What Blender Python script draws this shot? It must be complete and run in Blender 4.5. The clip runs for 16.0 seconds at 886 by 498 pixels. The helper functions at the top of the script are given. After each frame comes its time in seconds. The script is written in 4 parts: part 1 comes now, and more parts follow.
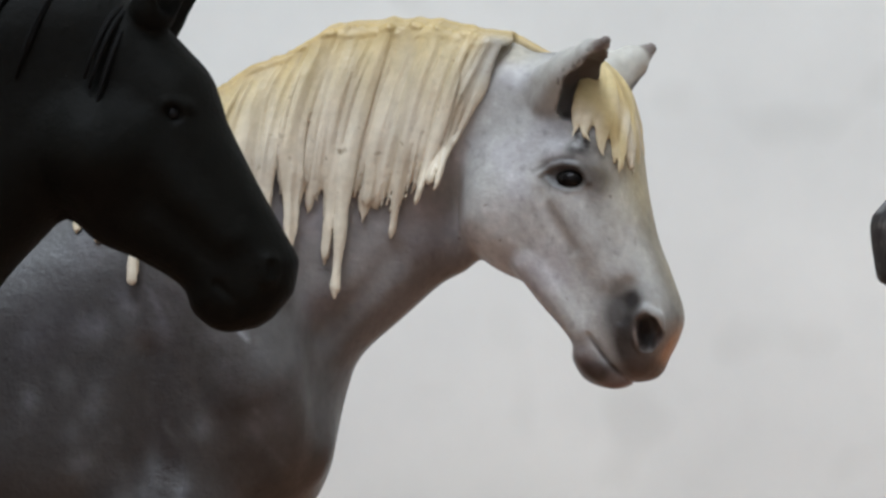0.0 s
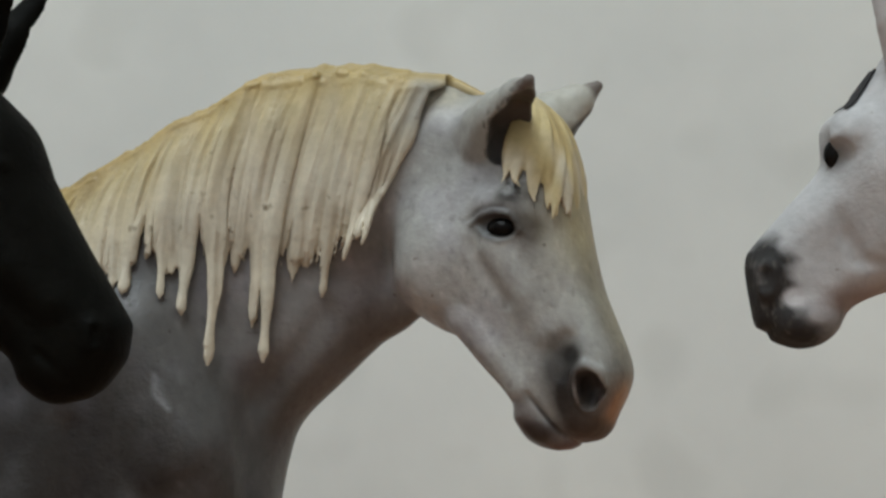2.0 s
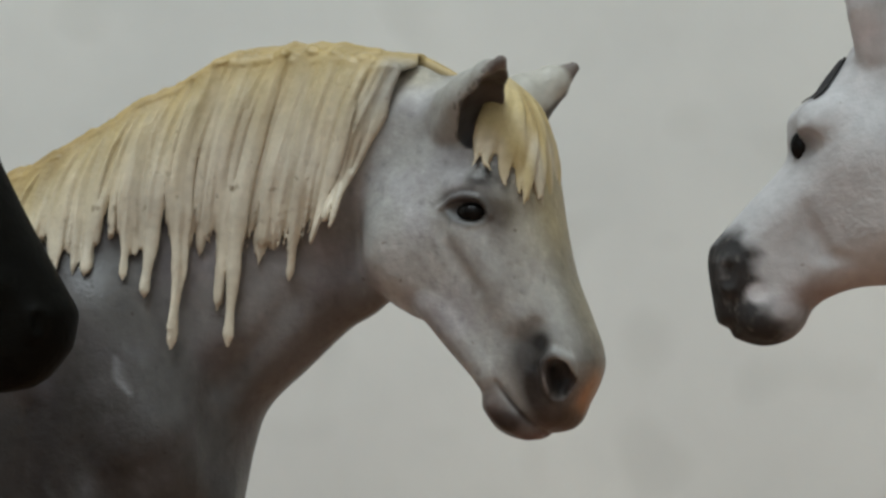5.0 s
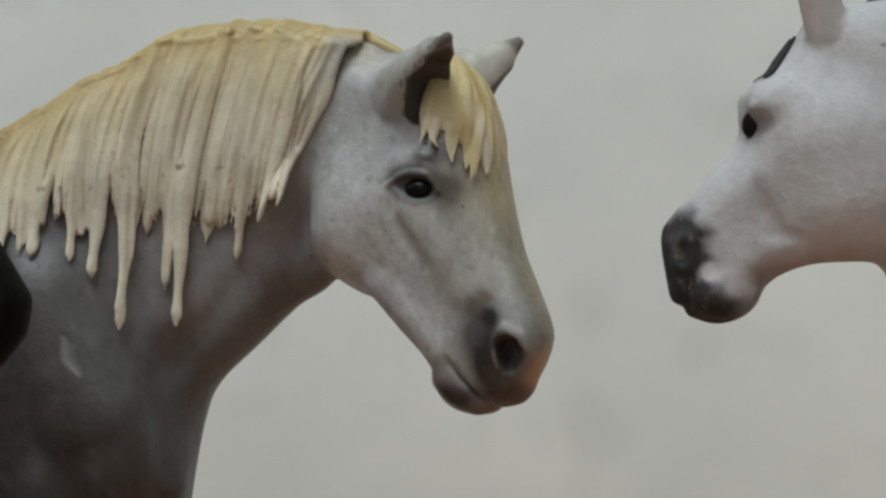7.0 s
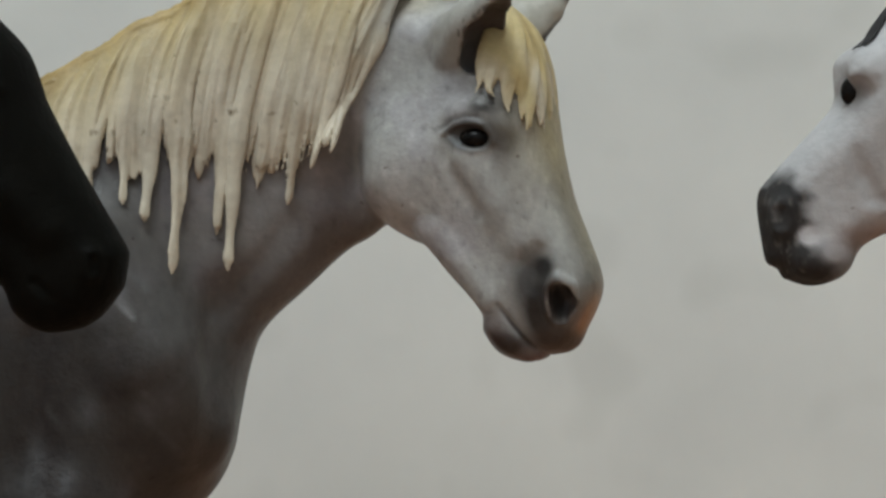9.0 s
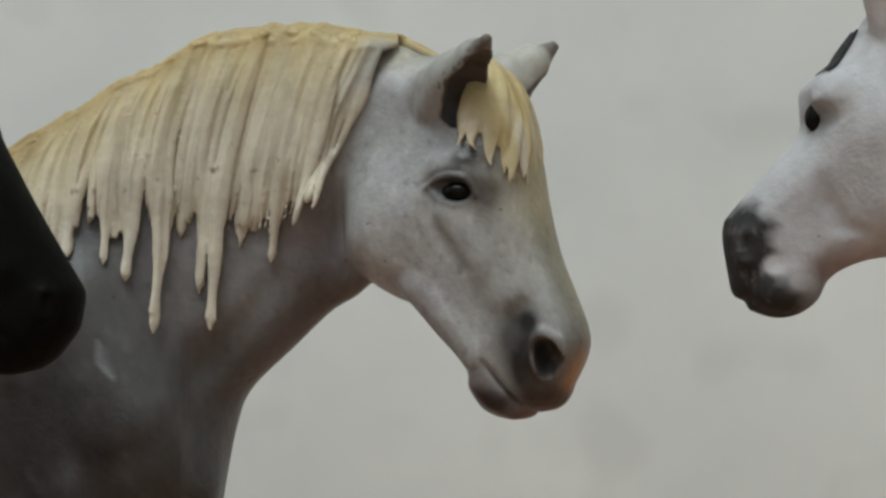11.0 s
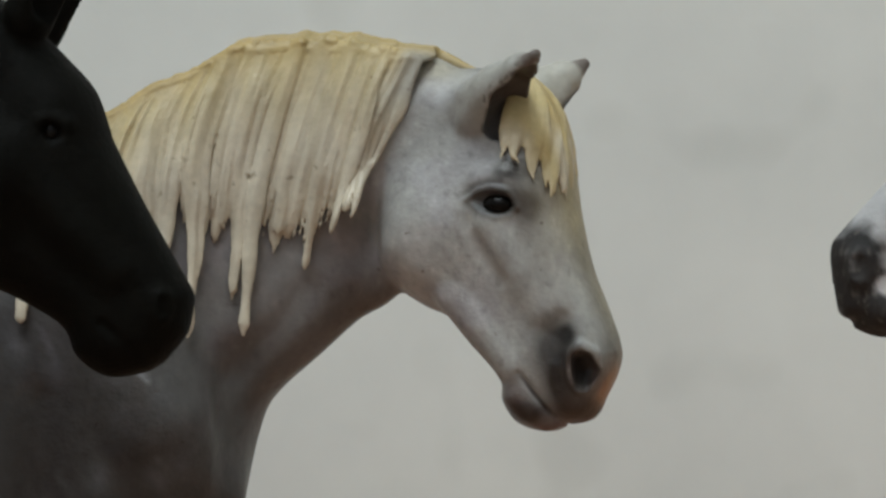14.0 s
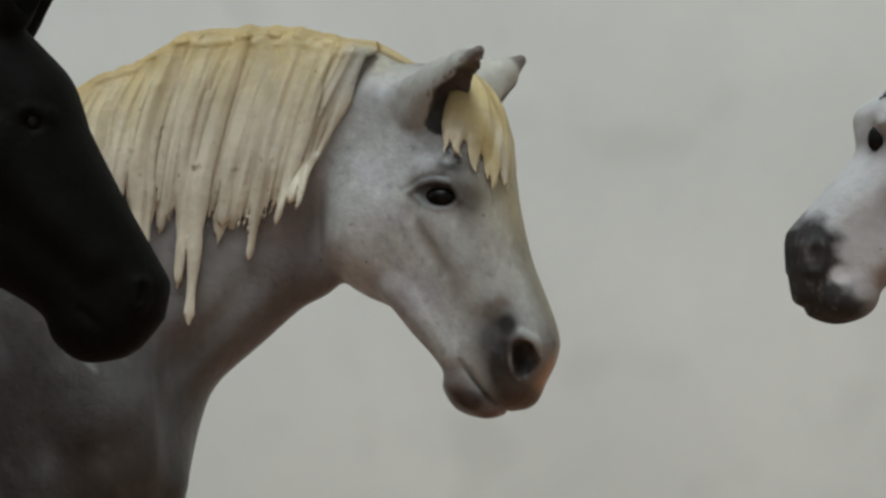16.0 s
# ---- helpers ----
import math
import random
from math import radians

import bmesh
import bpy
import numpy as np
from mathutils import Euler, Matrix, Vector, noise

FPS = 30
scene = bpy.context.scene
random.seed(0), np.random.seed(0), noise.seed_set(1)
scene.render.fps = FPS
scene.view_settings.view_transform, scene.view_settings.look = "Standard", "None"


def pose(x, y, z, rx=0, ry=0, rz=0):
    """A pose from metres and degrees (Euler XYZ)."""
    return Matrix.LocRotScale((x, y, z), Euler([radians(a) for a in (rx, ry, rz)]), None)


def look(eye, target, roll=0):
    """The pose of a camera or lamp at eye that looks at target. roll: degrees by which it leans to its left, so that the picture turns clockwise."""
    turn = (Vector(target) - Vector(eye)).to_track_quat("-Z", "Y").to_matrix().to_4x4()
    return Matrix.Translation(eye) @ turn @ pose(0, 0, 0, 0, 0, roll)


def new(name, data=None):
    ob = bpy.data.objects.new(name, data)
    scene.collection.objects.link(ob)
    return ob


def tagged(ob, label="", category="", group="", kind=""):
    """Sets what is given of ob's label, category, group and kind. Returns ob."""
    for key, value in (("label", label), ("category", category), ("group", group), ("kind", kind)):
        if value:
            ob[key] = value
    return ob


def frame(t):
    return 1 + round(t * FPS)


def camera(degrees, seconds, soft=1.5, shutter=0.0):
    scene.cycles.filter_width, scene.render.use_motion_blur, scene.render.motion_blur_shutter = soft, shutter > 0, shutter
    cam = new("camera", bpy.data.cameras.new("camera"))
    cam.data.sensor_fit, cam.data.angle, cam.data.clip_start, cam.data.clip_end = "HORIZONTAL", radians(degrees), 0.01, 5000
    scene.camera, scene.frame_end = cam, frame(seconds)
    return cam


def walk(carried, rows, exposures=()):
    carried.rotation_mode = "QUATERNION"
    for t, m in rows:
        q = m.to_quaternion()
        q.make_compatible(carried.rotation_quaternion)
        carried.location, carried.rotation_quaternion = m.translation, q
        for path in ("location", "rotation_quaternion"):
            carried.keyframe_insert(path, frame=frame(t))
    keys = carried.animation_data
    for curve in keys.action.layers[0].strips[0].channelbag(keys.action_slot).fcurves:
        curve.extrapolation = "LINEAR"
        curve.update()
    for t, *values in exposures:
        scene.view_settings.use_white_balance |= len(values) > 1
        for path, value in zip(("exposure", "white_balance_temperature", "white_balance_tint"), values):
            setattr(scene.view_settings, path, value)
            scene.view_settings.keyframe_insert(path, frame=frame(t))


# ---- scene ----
cam = camera(25.0, 16.0, soft=2.8)
PATH = [
    (0.0, look((-0.01598, -0.22833, 0.08040), (-0.01417, -0.01850, 0.08862), 1.64)),
    (0.5, look((-0.00251, -0.22435, 0.07680), (-0.01514, -0.01524, 0.09137), -0.71)),
    (1.0, look((0.00237, -0.21199, 0.07925), (-0.01141, -0.00273, 0.09032), -0.07)),
    (1.5, look((0.00832, -0.21201, 0.08022), (-0.00612, -0.00282, 0.09154), -0.17)),
    (2.0, look((0.01019, -0.21414, 0.08103), (-0.00555, -0.00518, 0.09520), -0.05)),
    (2.5, look((0.01020, -0.21221, 0.08141), (-0.00752, -0.00352, 0.09714), 0.16)),
    (3.0, look((0.01002, -0.21200, 0.08092), (-0.00210, -0.00307, 0.09849), 0.07)),
    (3.5, look((0.00899, -0.21237, 0.08392), (-0.00141, -0.00299, 0.09655), -0.28)),
    (5.8, look((0.01550, -0.20775, 0.08226), (-0.00306, 0.00120, 0.09214), 0.96)),
    (6.0, look((0.01310, -0.20904, 0.08485), (-0.00157, 0.00035, 0.09127), 0.22)),
    (6.5, look((0.01381, -0.20952, 0.08218), (-0.00030, -0.00020, 0.09143), 1.09)),
    (7.0, look((0.01195, -0.20968, 0.08414), (0.00285, -0.00000, 0.09146), -0.19)),
    (7.5, look((0.00619, -0.21256, 0.08459), (0.00144, -0.00277, 0.09284), 0.13)),
    (8.0, look((-0.00809, -0.21429, 0.08552), (-0.00068, -0.00446, 0.08968), -0.03)),
    (8.5, look((0.00359, -0.21275, 0.08212), (-0.00744, -0.00313, 0.08807), 1.38)),
    (9.0, look((-0.00031, -0.21215, 0.08700), (-0.00288, -0.00217, 0.08603), 0.44)),
    (11.5, look((0.00677, -0.20854, 0.08096), (-0.00092, 0.00102, 0.09252), -0.12)),
    (12.0, look((0.00416, -0.20903, 0.08484), (0.00039, 0.00083, 0.09157), -0.98)),
    (12.5, look((0.00441, -0.20964, 0.07839), (-0.00718, -0.00043, 0.09238), 1.35)),
    (13.0, look((-0.00560, -0.20973, 0.07960), (-0.00240, 0.00006, 0.09070), 1.45)),
    (13.5, look((-0.01340, -0.20963, 0.08020), (-0.00300, -0.00014, 0.09112), 1.60)),
    (14.0, look((-0.01458, -0.21039, 0.08136), (-0.00545, -0.00091, 0.09289), 1.17)),
    (14.5, look((-0.01897, -0.21211, 0.08036), (-0.00778, -0.00260, 0.08932), 0.62)),
    (15.0, look((-0.02659, -0.21516, 0.07992), (0.00218, -0.00761, 0.09382), 0.73)),
    (15.5, look((-0.02339, -0.21508, 0.08171), (0.00215, -0.00693, 0.09277), 0.68)),
    (16.0, look((-0.02261, -0.21448, 0.08041), (-0.00000, -0.00602, 0.09181), 1.15)),
]
EXPOSURES = [(0.0, 0.43, 6200, 16), (0.5, 0.35, 6220, 15), (1.0, 0.22, 6280, 14), (1.5, 0.03, 6400, 11), (2.0, -0.10, 6500, 10), (14.0, -0.12, 6500, 10), (16.0, -0.17, 6500, 10)]
walk(cam, PATH, EXPOSURES)

# ------------------------------------------------------------------ light
world = bpy.data.worlds.new("world")
scene.world = world
world.use_nodes = True
wn = world.node_tree
sky = wn.nodes.new("ShaderNodeTexSky")
sky.sky_type = "NISHITA"
sky.sun_disc = False
sky.sun_elevation, sky.sun_rotation = radians(40), radians(200)
wn.links.new(sky.outputs[0], wn.nodes["Background"].inputs[0])
wn.nodes["Background"].inputs[1].default_value = 0.1


def area_lamp(name, m, w, h, power, colour):
    lamp = bpy.data.lights.new(name, "AREA")
    lamp.shape, lamp.size, lamp.size_y, lamp.energy, lamp.color = "RECTANGLE", w, h, power, colour
    ob = new(name, lamp)
    ob.matrix_world = m
    return ob


# soft light from above and behind the camera; its rooflight is unseen and assumed
area_lamp("assumed_top_light", look((-0.35, -0.75, 1.84), (-0.2, -0.45, 0.05)), 1.1, 0.9, 30.0, (0.880, 1.0, 1.03))


# ------------------------------------------------------------------ materials
def node_material(name):
    m = bpy.data.materials.new(name)
    m.use_nodes = True
    nt = m.node_tree
    return m, nt, nt.nodes["Principled BSDF"]


def add_noise(nt, scale, detail=4.0, rough=0.55):
    tc = nt.nodes.new("ShaderNodeTexCoord")
    n = nt.nodes.new("ShaderNodeTexNoise")
    n.inputs["Scale"].default_value, n.inputs["Detail"].default_value, n.inputs["Roughness"].default_value = scale, detail, rough
    nt.links.new(tc.outputs["Object"], n.inputs["Vector"])
    return n


def ramp(nt, source, stops):
    r = nt.nodes.new("ShaderNodeValToRGB")
    el = r.color_ramp.elements
    while len(el) < len(stops):
        el.new(0.5)
    for e, (p, c) in zip(el, stops):
        e.position, e.color = p, (*c, 1)
    nt.links.new(source, r.inputs[0])
    return r


def mix(nt, kind, fac, a, b):
    m = nt.nodes.new("ShaderNodeMix")
    m.data_type, m.blend_type = "RGBA", kind
    if isinstance(fac, float):
        m.inputs[0].default_value = fac
    else:
        nt.links.new(fac, m.inputs[0])
    for sock, val in ((m.inputs[6], a), (m.inputs[7], b)):
        if isinstance(val, tuple):
            sock.default_value = (*val, 1)
        else:
            nt.links.new(val, sock)
    return m.outputs[2]


def add_bump(nt, bsdf, height, strength, distance):
    b = nt.nodes.new("ShaderNodeBump")
    b.inputs["Strength"].default_value, b.inputs["Distance"].default_value = strength, distance
    nt.links.new(height, b.inputs["Height"])
    nt.links.new(b.outputs[0], bsdf.inputs["Normal"])


def figure_material(name, rough, mottle, grain):
    """Airbrushed plastic: the paint comes from the mesh's paint layer, with mottling, fine grain and specks."""
    m, nt, bsdf = node_material(name)
    at = nt.nodes.new("ShaderNodeAttribute")
    at.attribute_name = "paint"
    big = ramp(nt, add_noise(nt, 160.0, 5.0).outputs["Fac"], [(0.3, (1 - mottle,) * 3), (0.7, (1.0, 1.0, 1.0))])
    col = mix(nt, "MULTIPLY", 1.0, at.outputs["Color"], big.outputs[0])
    broad = ramp(nt, add_noise(nt, 420.0, 6.0, 0.7).outputs["Fac"], [(0.3, (1 - mottle * 0.5,) * 3), (0.62, (1.0, 1.0, 1.0))])
    col = mix(nt, "MULTIPLY", 1.0, col, broad.outputs[0])
    fine = ramp(nt, add_noise(nt, 1100.0, 3.0).outputs["Fac"], [(0.35, (1 - grain,) * 3), (0.65, (1.0, 1.0, 1.0))])
    col = mix(nt, "MULTIPLY", 1.0, col, fine.outputs[0])
    speck = ramp(nt, add_noise(nt, 700.0, 1.0).outputs["Fac"], [(0.0, (0.35, 0.3, 0.26)), (0.2, (0.5, 0.45, 0.4)), (0.24, (1.0, 1.0, 1.0))])
    col = mix(nt, "MULTIPLY", 0.8, col, speck.outputs[0])
    nt.links.new(col, bsdf.inputs["Base Color"])
    bsdf.inputs["Roughness"].default_value = rough
    bsdf.inputs["Specular IOR Level"].default_value = 0.4
    add_bump(nt, bsdf, add_noise(nt, 300.0, 6.0, 0.6).outputs["Fac"], 0.46, 0.0005)
    broad_bump = bsdf.inputs["Normal"].links[0].from_node
    add_bump(nt, bsdf, add_noise(nt, 1900.0, 3.0, 0.6).outputs["Fac"], 0.35, 0.0002)
    nt.links.new(broad_bump.outputs[0], bsdf.inputs["Normal"].links[0].from_node.inputs["Normal"])
    return m


def wall_material():
    m, nt, bsdf = node_material("painted_plaster")
    cloud = ramp(nt, add_noise(nt, 22.0, 4.0).outputs["Fac"], [(0.3, (0.69, 0.69, 0.66)), (0.7, (0.79, 0.785, 0.745))])
    spots = ramp(nt, add_noise(nt, 70.0, 0.5, 0.3).outputs["Fac"], [(0.0, (0.90, 0.90, 0.90)), (0.25, (0.94, 0.94, 0.935)), (0.40, (1.0, 1.0, 1.0))])
    col = mix(nt, "MULTIPLY", 1.0, cloud.outputs[0], spots.outputs[0])
    nt.links.new(col, bsdf.inputs["Base Color"])
    bsdf.inputs["Roughness"].default_value = 0.85
    add_bump(nt, bsdf, add_noise(nt, 140.0, 5.0).outputs["Fac"], 0.15, 0.0006)
    return m


def wood_material():
    m, nt, bsdf = node_material("brown_wood")
    tc = nt.nodes.new("ShaderNodeTexCoord")
    mp = nt.nodes.new("ShaderNodeMapping")
    mp.inputs["Scale"].default_value = (2.0, 40.0, 40.0)
    n = nt.nodes.new("ShaderNodeTexNoise")
    n.inputs["Scale"].default_value, n.inputs["Detail"].default_value = 3.0, 8.0
    nt.links.new(tc.outputs["Object"], mp.inputs[0])
    nt.links.new(mp.outputs[0], n.inputs["Vector"])
    r = ramp(nt, n.outputs["Fac"], [(0.3, (0.28, 0.145, 0.08)), (0.7, (0.44, 0.245, 0.145))])
    nt.links.new(r.outputs[0], bsdf.inputs["Base Color"])
    bsdf.inputs["Roughness"].default_value = 0.45
    add_bump(nt, bsdf, n.outputs["Fac"], 0.2, 0.001)
    return m


def gloss_material(name, colour, rough):
    m, nt, bsdf = node_material(name)
    n = add_noise(nt, 900.0)
    r = ramp(nt, n.outputs["Fac"], [(0.3, tuple(c * 0.7 for c in colour)), (0.7, colour)])
    nt.links.new(r.outputs[0], bsdf.inputs["Base Color"])
    bsdf.inputs["Roughness"].default_value = rough
    return m


GREY_PAINT = figure_material("grey_figure_paint", 0.42, 0.16, 0.10)
GREY_PAINT.node_tree.nodes["Principled BSDF"].inputs["Specular IOR Level"].default_value = 0.36
WHITE_PAINT = figure_material("white_figure_paint", 0.68, 0.14, 0.10)
WHITE_PAINT.node_tree.nodes["Principled BSDF"].inputs["Specular IOR Level"].default_value = 0.12
BLACK_PAINT = figure_material("black_figure_paint", 0.62, 0.25, 0.15)
BLACK_PAINT.node_tree.nodes["Principled BSDF"].inputs["Specular IOR Level"].default_value = 0.06
EYE = gloss_material("glossy_black_eye", (0.006, 0.005, 0.0045), 0.22)
EYE.node_tree.nodes["Principled BSDF"].inputs["Specular IOR Level"].default_value = 0.12
DULL_EYE = gloss_material("dull_black_eye", (0.003, 0.003, 0.003), 0.28)
DULL_EYE.node_tree.nodes["Principled BSDF"].inputs["Specular IOR Level"].default_value = 0.14
WALL = wall_material()
WOOD = wood_material()

# ------------------------------------------------------------------ the room
LIFT = 9.8  # centimetres from the tabletop to the grey figure's eye
CM = 0.01


def box_mesh(bm, x0, y0, z0, x1, y1, z1):
    vs = [bm.verts.new((x, y, z)) for x in (x0, x1) for y in (y0, y1) for z in (z0, z1)]
    for f in ((0, 1, 3, 2), (4, 6, 7, 5), (0, 4, 5, 1), (2, 3, 7, 6), (0, 2, 6, 4), (1, 5, 7, 3)):
        bm.faces.new([vs[i] for i in f])


def structure(name, boxes, material, label, bevel=0.0):
    bm = bmesh.new()
    for b in boxes:
        box_mesh(bm, *b)
    bmesh.ops.recalc_face_normals(bm, faces=bm.faces)
    if bevel:
        bmesh.ops.bevel(bm, geom=bm.edges[:], offset=bevel, segments=3, affect="EDGES")
    me = bpy.data.meshes.new(name)
    bm.to_mesh(me)
    bm.free()
    me.materials.append(material)
    return tagged(new(name, me), label, kind="structure")


structure("wall_north", [(-1.6, 0.14, -0.75, 1.6, 0.24, 1.85)], WALL, "off-white plastered wall with faint grey smudges")
structure("wall_west", [(-1.7, -1.7, -0.75, -1.6, 0.24, 1.85)], WALL, "plain off-white plastered side wall")
structure("wall_east", [(1.6, -1.7, -0.75, 1.7, 0.24, 1.85)], WALL, "plain off-white plastered side wall")
structure("wall_south", [(-1.6, -1.7, -0.75, 1.6, -1.6, 0.5), (-1.6, -1.7, 1.5, 1.6, -1.6, 1.85),
                         (-1.6, -1.7, 0.5, -1.2, -1.6, 1.5), (0.2, -1.7, 0.5, 1.6, -1.6, 1.5)], WALL, "plain off-white wall with a window opening")
structure("floor", [(-1.7, -1.7, -0.85, 1.7, 0.24, -0.75)], WOOD, "plain brown wooden floor")
# the rooflight opening is assumed, added for the lamp above
structure("ceiling", [(-1.7, -1.7, 1.85, -0.95, 0.24, 1.95), (0.25, -1.7, 1.85, 1.7, 0.24, 1.95),
                      (-0.95, -1.7, 1.85, 0.25, -1.25, 1.95), (-0.95, -0.25, 1.85, 0.25, 0.24, 1.95)], WALL, "plain off-white ceiling with an assumed rooflight opening")


# ------------------------------------------------------------------ sculpting tools
def smooth_loop(points, steps=8):
    """A closed curve through the points, rounded between them."""
    p = np.array(points, float)
    out = []
    for i in range(len(p)):
        a, b, c, d = p[i - 1], p[i], p[(i + 1) % len(p)], p[(i + 2) % len(p)]
        for s in np.arange(steps) / steps:
            out.append(0.5 * (2 * b + (c - a) * s + (2 * a - 5 * b + 4 * c - d) * s * s + (3 * b - a - 3 * c + d) * s ** 3))
    return np.array(out)


class Profile:
    """Signed distance to a rounded side profile, kept as a table."""

    def __init__(self, points, step=0.03, margin=1.2):
        loop = smooth_loop(points)
        self.lo, hi, self.step = loop.min(0) - margin, loop.max(0) + margin, step
        n = np.ceil((hi - self.lo) / step).astype(int) + 1
        a = self.lo[0] + step * np.arange(n[0])[:, None]
        b = self.lo[1] + step * np.arange(n[1])[None, :]
        best, inside = np.full(n, 1e9), np.zeros(n, bool)
        for p, q in zip(loop, np.roll(loop, -1, 0)):
            e = q - p
            s = np.clip(((a - p[0]) * e[0] + (b - p[1]) * e[1]) / (e @ e + 1e-12), 0, 1)
            best = np.minimum(best, (a - p[0] - s * e[0]) ** 2 + (b - p[1] - s * e[1]) ** 2)
            if p[1] != q[1]:
                cross = ((p[1] > b) != (q[1] > b)) & (a < p[0] + (b - p[1]) * e[0] / (q[1] - p[1]))
                inside ^= cross
        self.d = (np.sqrt(best) * np.where(inside, -1, 1)).astype(np.float32)

    def at(self, u, w):
        x, y = (u - self.lo[0]) / self.step, (w - self.lo[1]) / self.step
        x, y = np.clip(x, 0, self.d.shape[0] - 1.001), np.clip(y, 0, self.d.shape[1] - 1.001)
        i, j = x.astype(np.int32), y.astype(np.int32)
        fx, fy = x - i, y - j
        d = self.d
        return (d[i, j] * (1 - fx) + d[i + 1, j] * fx) * (1 - fy) + (d[i, j + 1] * (1 - fx) + d[i + 1, j + 1] * fx) * fy


def flow(x, xp, fp, blur):
    """Like np.interp, with the corners rounded off."""
    lo, hi = min(xp) - 3 * blur, max(xp) + 3 * blur
    t = np.linspace(lo, hi, 600)
    raw = np.interp(t, xp, fp)
    k = np.exp(-0.5 * ((np.arange(-150, 151) * (t[1] - t[0])) / blur) ** 2)
    soft = np.convolve(np.pad(raw, 150, mode="edge"), k / k.sum(), mode="valid")
    return np.interp(x, t, soft).astype(np.float32)


def smin(a, b, k):
    h = np.maximum(k - np.abs(a - b), 0) / k
    return np.minimum(a, b) - h * h * k * 0.25


def inflate(profile, u, v, w, half, rounding):
    """A solid with the side profile given, half as wide to each side, rounded over towards the outline."""
    e = -profile.at(u, w)
    g = np.sqrt((v / half) ** 2 + (1 - np.minimum(e / rounding, 1)) ** 2) - 1
    return g * np.minimum(half, rounding)


class Grid:
    """A block of space with a distance value at each node."""

    def __init__(self, lo, hi, h):
        self.lo, self.h = np.array(lo, float), h
        self.n = np.ceil((np.array(hi) - self.lo) / h).astype(int) + 1
        ax = [(self.lo[i] + h * np.arange(self.n[i])).astype(np.float32) for i in range(3)]
        self.p = np.meshgrid(*ax, indexing="ij")
        self.f = np.full(self.n, 9.0, np.float32)

    def window(self, points, pad):
        pts = np.array(points)
        a = np.clip(np.floor((pts.min(0) - pad - self.lo) / self.h).astype(int), 0, self.n)
        b = np.clip(np.ceil((pts.max(0) + pad - self.lo) / self.h).astype(int) + 1, 0, self.n)
        return tuple(slice(i, j) for i, j in zip(a, b))

    def chain(self, points, radii, k, cut=False, squash=None):
        """Adds (or cuts away) a chain of rounded cones. squash: (direction, factor) flattens it along a direction."""
        pts, radii = np.array(points, float), list(radii)
        w = self.window(pts, max(radii) * (squash[1] if squash and squash[1] > 1 else 1) + k + 0.1)
        q = [c[w] for c in self.p]
        if q[0].size == 0:
            return
        best = None
        for a, b, ra, rb in zip(pts[:-1], pts[1:], radii[:-1], radii[1:]):
            e = b - a
            d = [q[i] - a[i] for i in range(3)]
            s = np.clip((d[0] * e[0] + d[1] * e[1] + d[2] * e[2]) / (e @ e + 1e-9), 0, 1)
            r = [d[i] - s * e[i] for i in range(3)]
            dd = r[0] ** 2 + r[1] ** 2 + r[2] ** 2
            if squash:
                n, fac = np.array(squash[0], float), squash[1]
                n /= np.linalg.norm(n)
                dot = r[0] * n[0] + r[1] * n[1] + r[2] * n[2]
                dd = dd + dot ** 2 * (1 / fac ** 2 - 1)
            dist = np.sqrt(np.maximum(dd, 0)) - (ra + s * (rb - ra))
            best = dist if best is None else np.minimum(best, dist)
        self.f[w] = -smin(-self.f[w], best, k) if cut else smin(self.f[w], best, k)

    def lay(self, pts, radii, normals, flat, k):
        """Adds one strand that is flattened along its normals."""
        pad = max(radii) + k + 0.03
        whole = self.window(pts, pad)
        best = np.full([w.stop - w.start for w in whole], 9.0, np.float32)
        if best.size == 0:
            return
        for i in range(len(pts) - 1):
            a, b, ra, rb = pts[i], pts[i + 1], radii[i], radii[i + 1]
            w = self.window([a, b], pad)
            sub = tuple(slice(x.start - y.start, x.stop - y.start) for x, y in zip(w, whole))
            e, n = b - a, normals[i]
            d = [self.p[j][w] - a[j] for j in range(3)]
            if d[0].size == 0:
                continue
            s = np.clip((d[0] * e[0] + d[1] * e[1] + d[2] * e[2]) / (e @ e + 1e-9), 0, 1)
            r = [d[j] - s * e[j] for j in range(3)]
            dot = r[0] * n[0] + r[1] * n[1] + r[2] * n[2]
            dd = r[0] ** 2 + r[1] ** 2 + r[2] ** 2 + dot ** 2 * (1 / flat ** 2 - 1)
            best[sub] = np.minimum(best[sub], np.sqrt(np.maximum(dd, 0)) - (ra + s * (rb - ra)))
        self.f[whole] = smin(self.f[whole], best, k)

    def sample(self, pts):
        x = np.clip((np.asarray(pts, float) - self.lo) / self.h, 0, self.n - 1.001)
        i = x.astype(int)
        t = x - i
        out = 0
        for dx in (0, 1):
            for dy in (0, 1):
                for dz in (0, 1):
                    wgt = (t[:, 0] if dx else 1 - t[:, 0]) * (t[:, 1] if dy else 1 - t[:, 1]) * (t[:, 2] if dz else 1 - t[:, 2])
                    out = out + wgt * self.f[i[:, 0] + dx, i[:, 1] + dy, i[:, 2] + dz]
        return out

    def normal(self, pts):
        pts, h = np.asarray(pts, float), self.h * 1.5
        g = np.stack([self.sample(pts + h * e) - self.sample(pts - h * e) for e in np.eye(3)], 1)
        return g / (np.linalg.norm(g, axis=1, keepdims=True) + 1e-9)

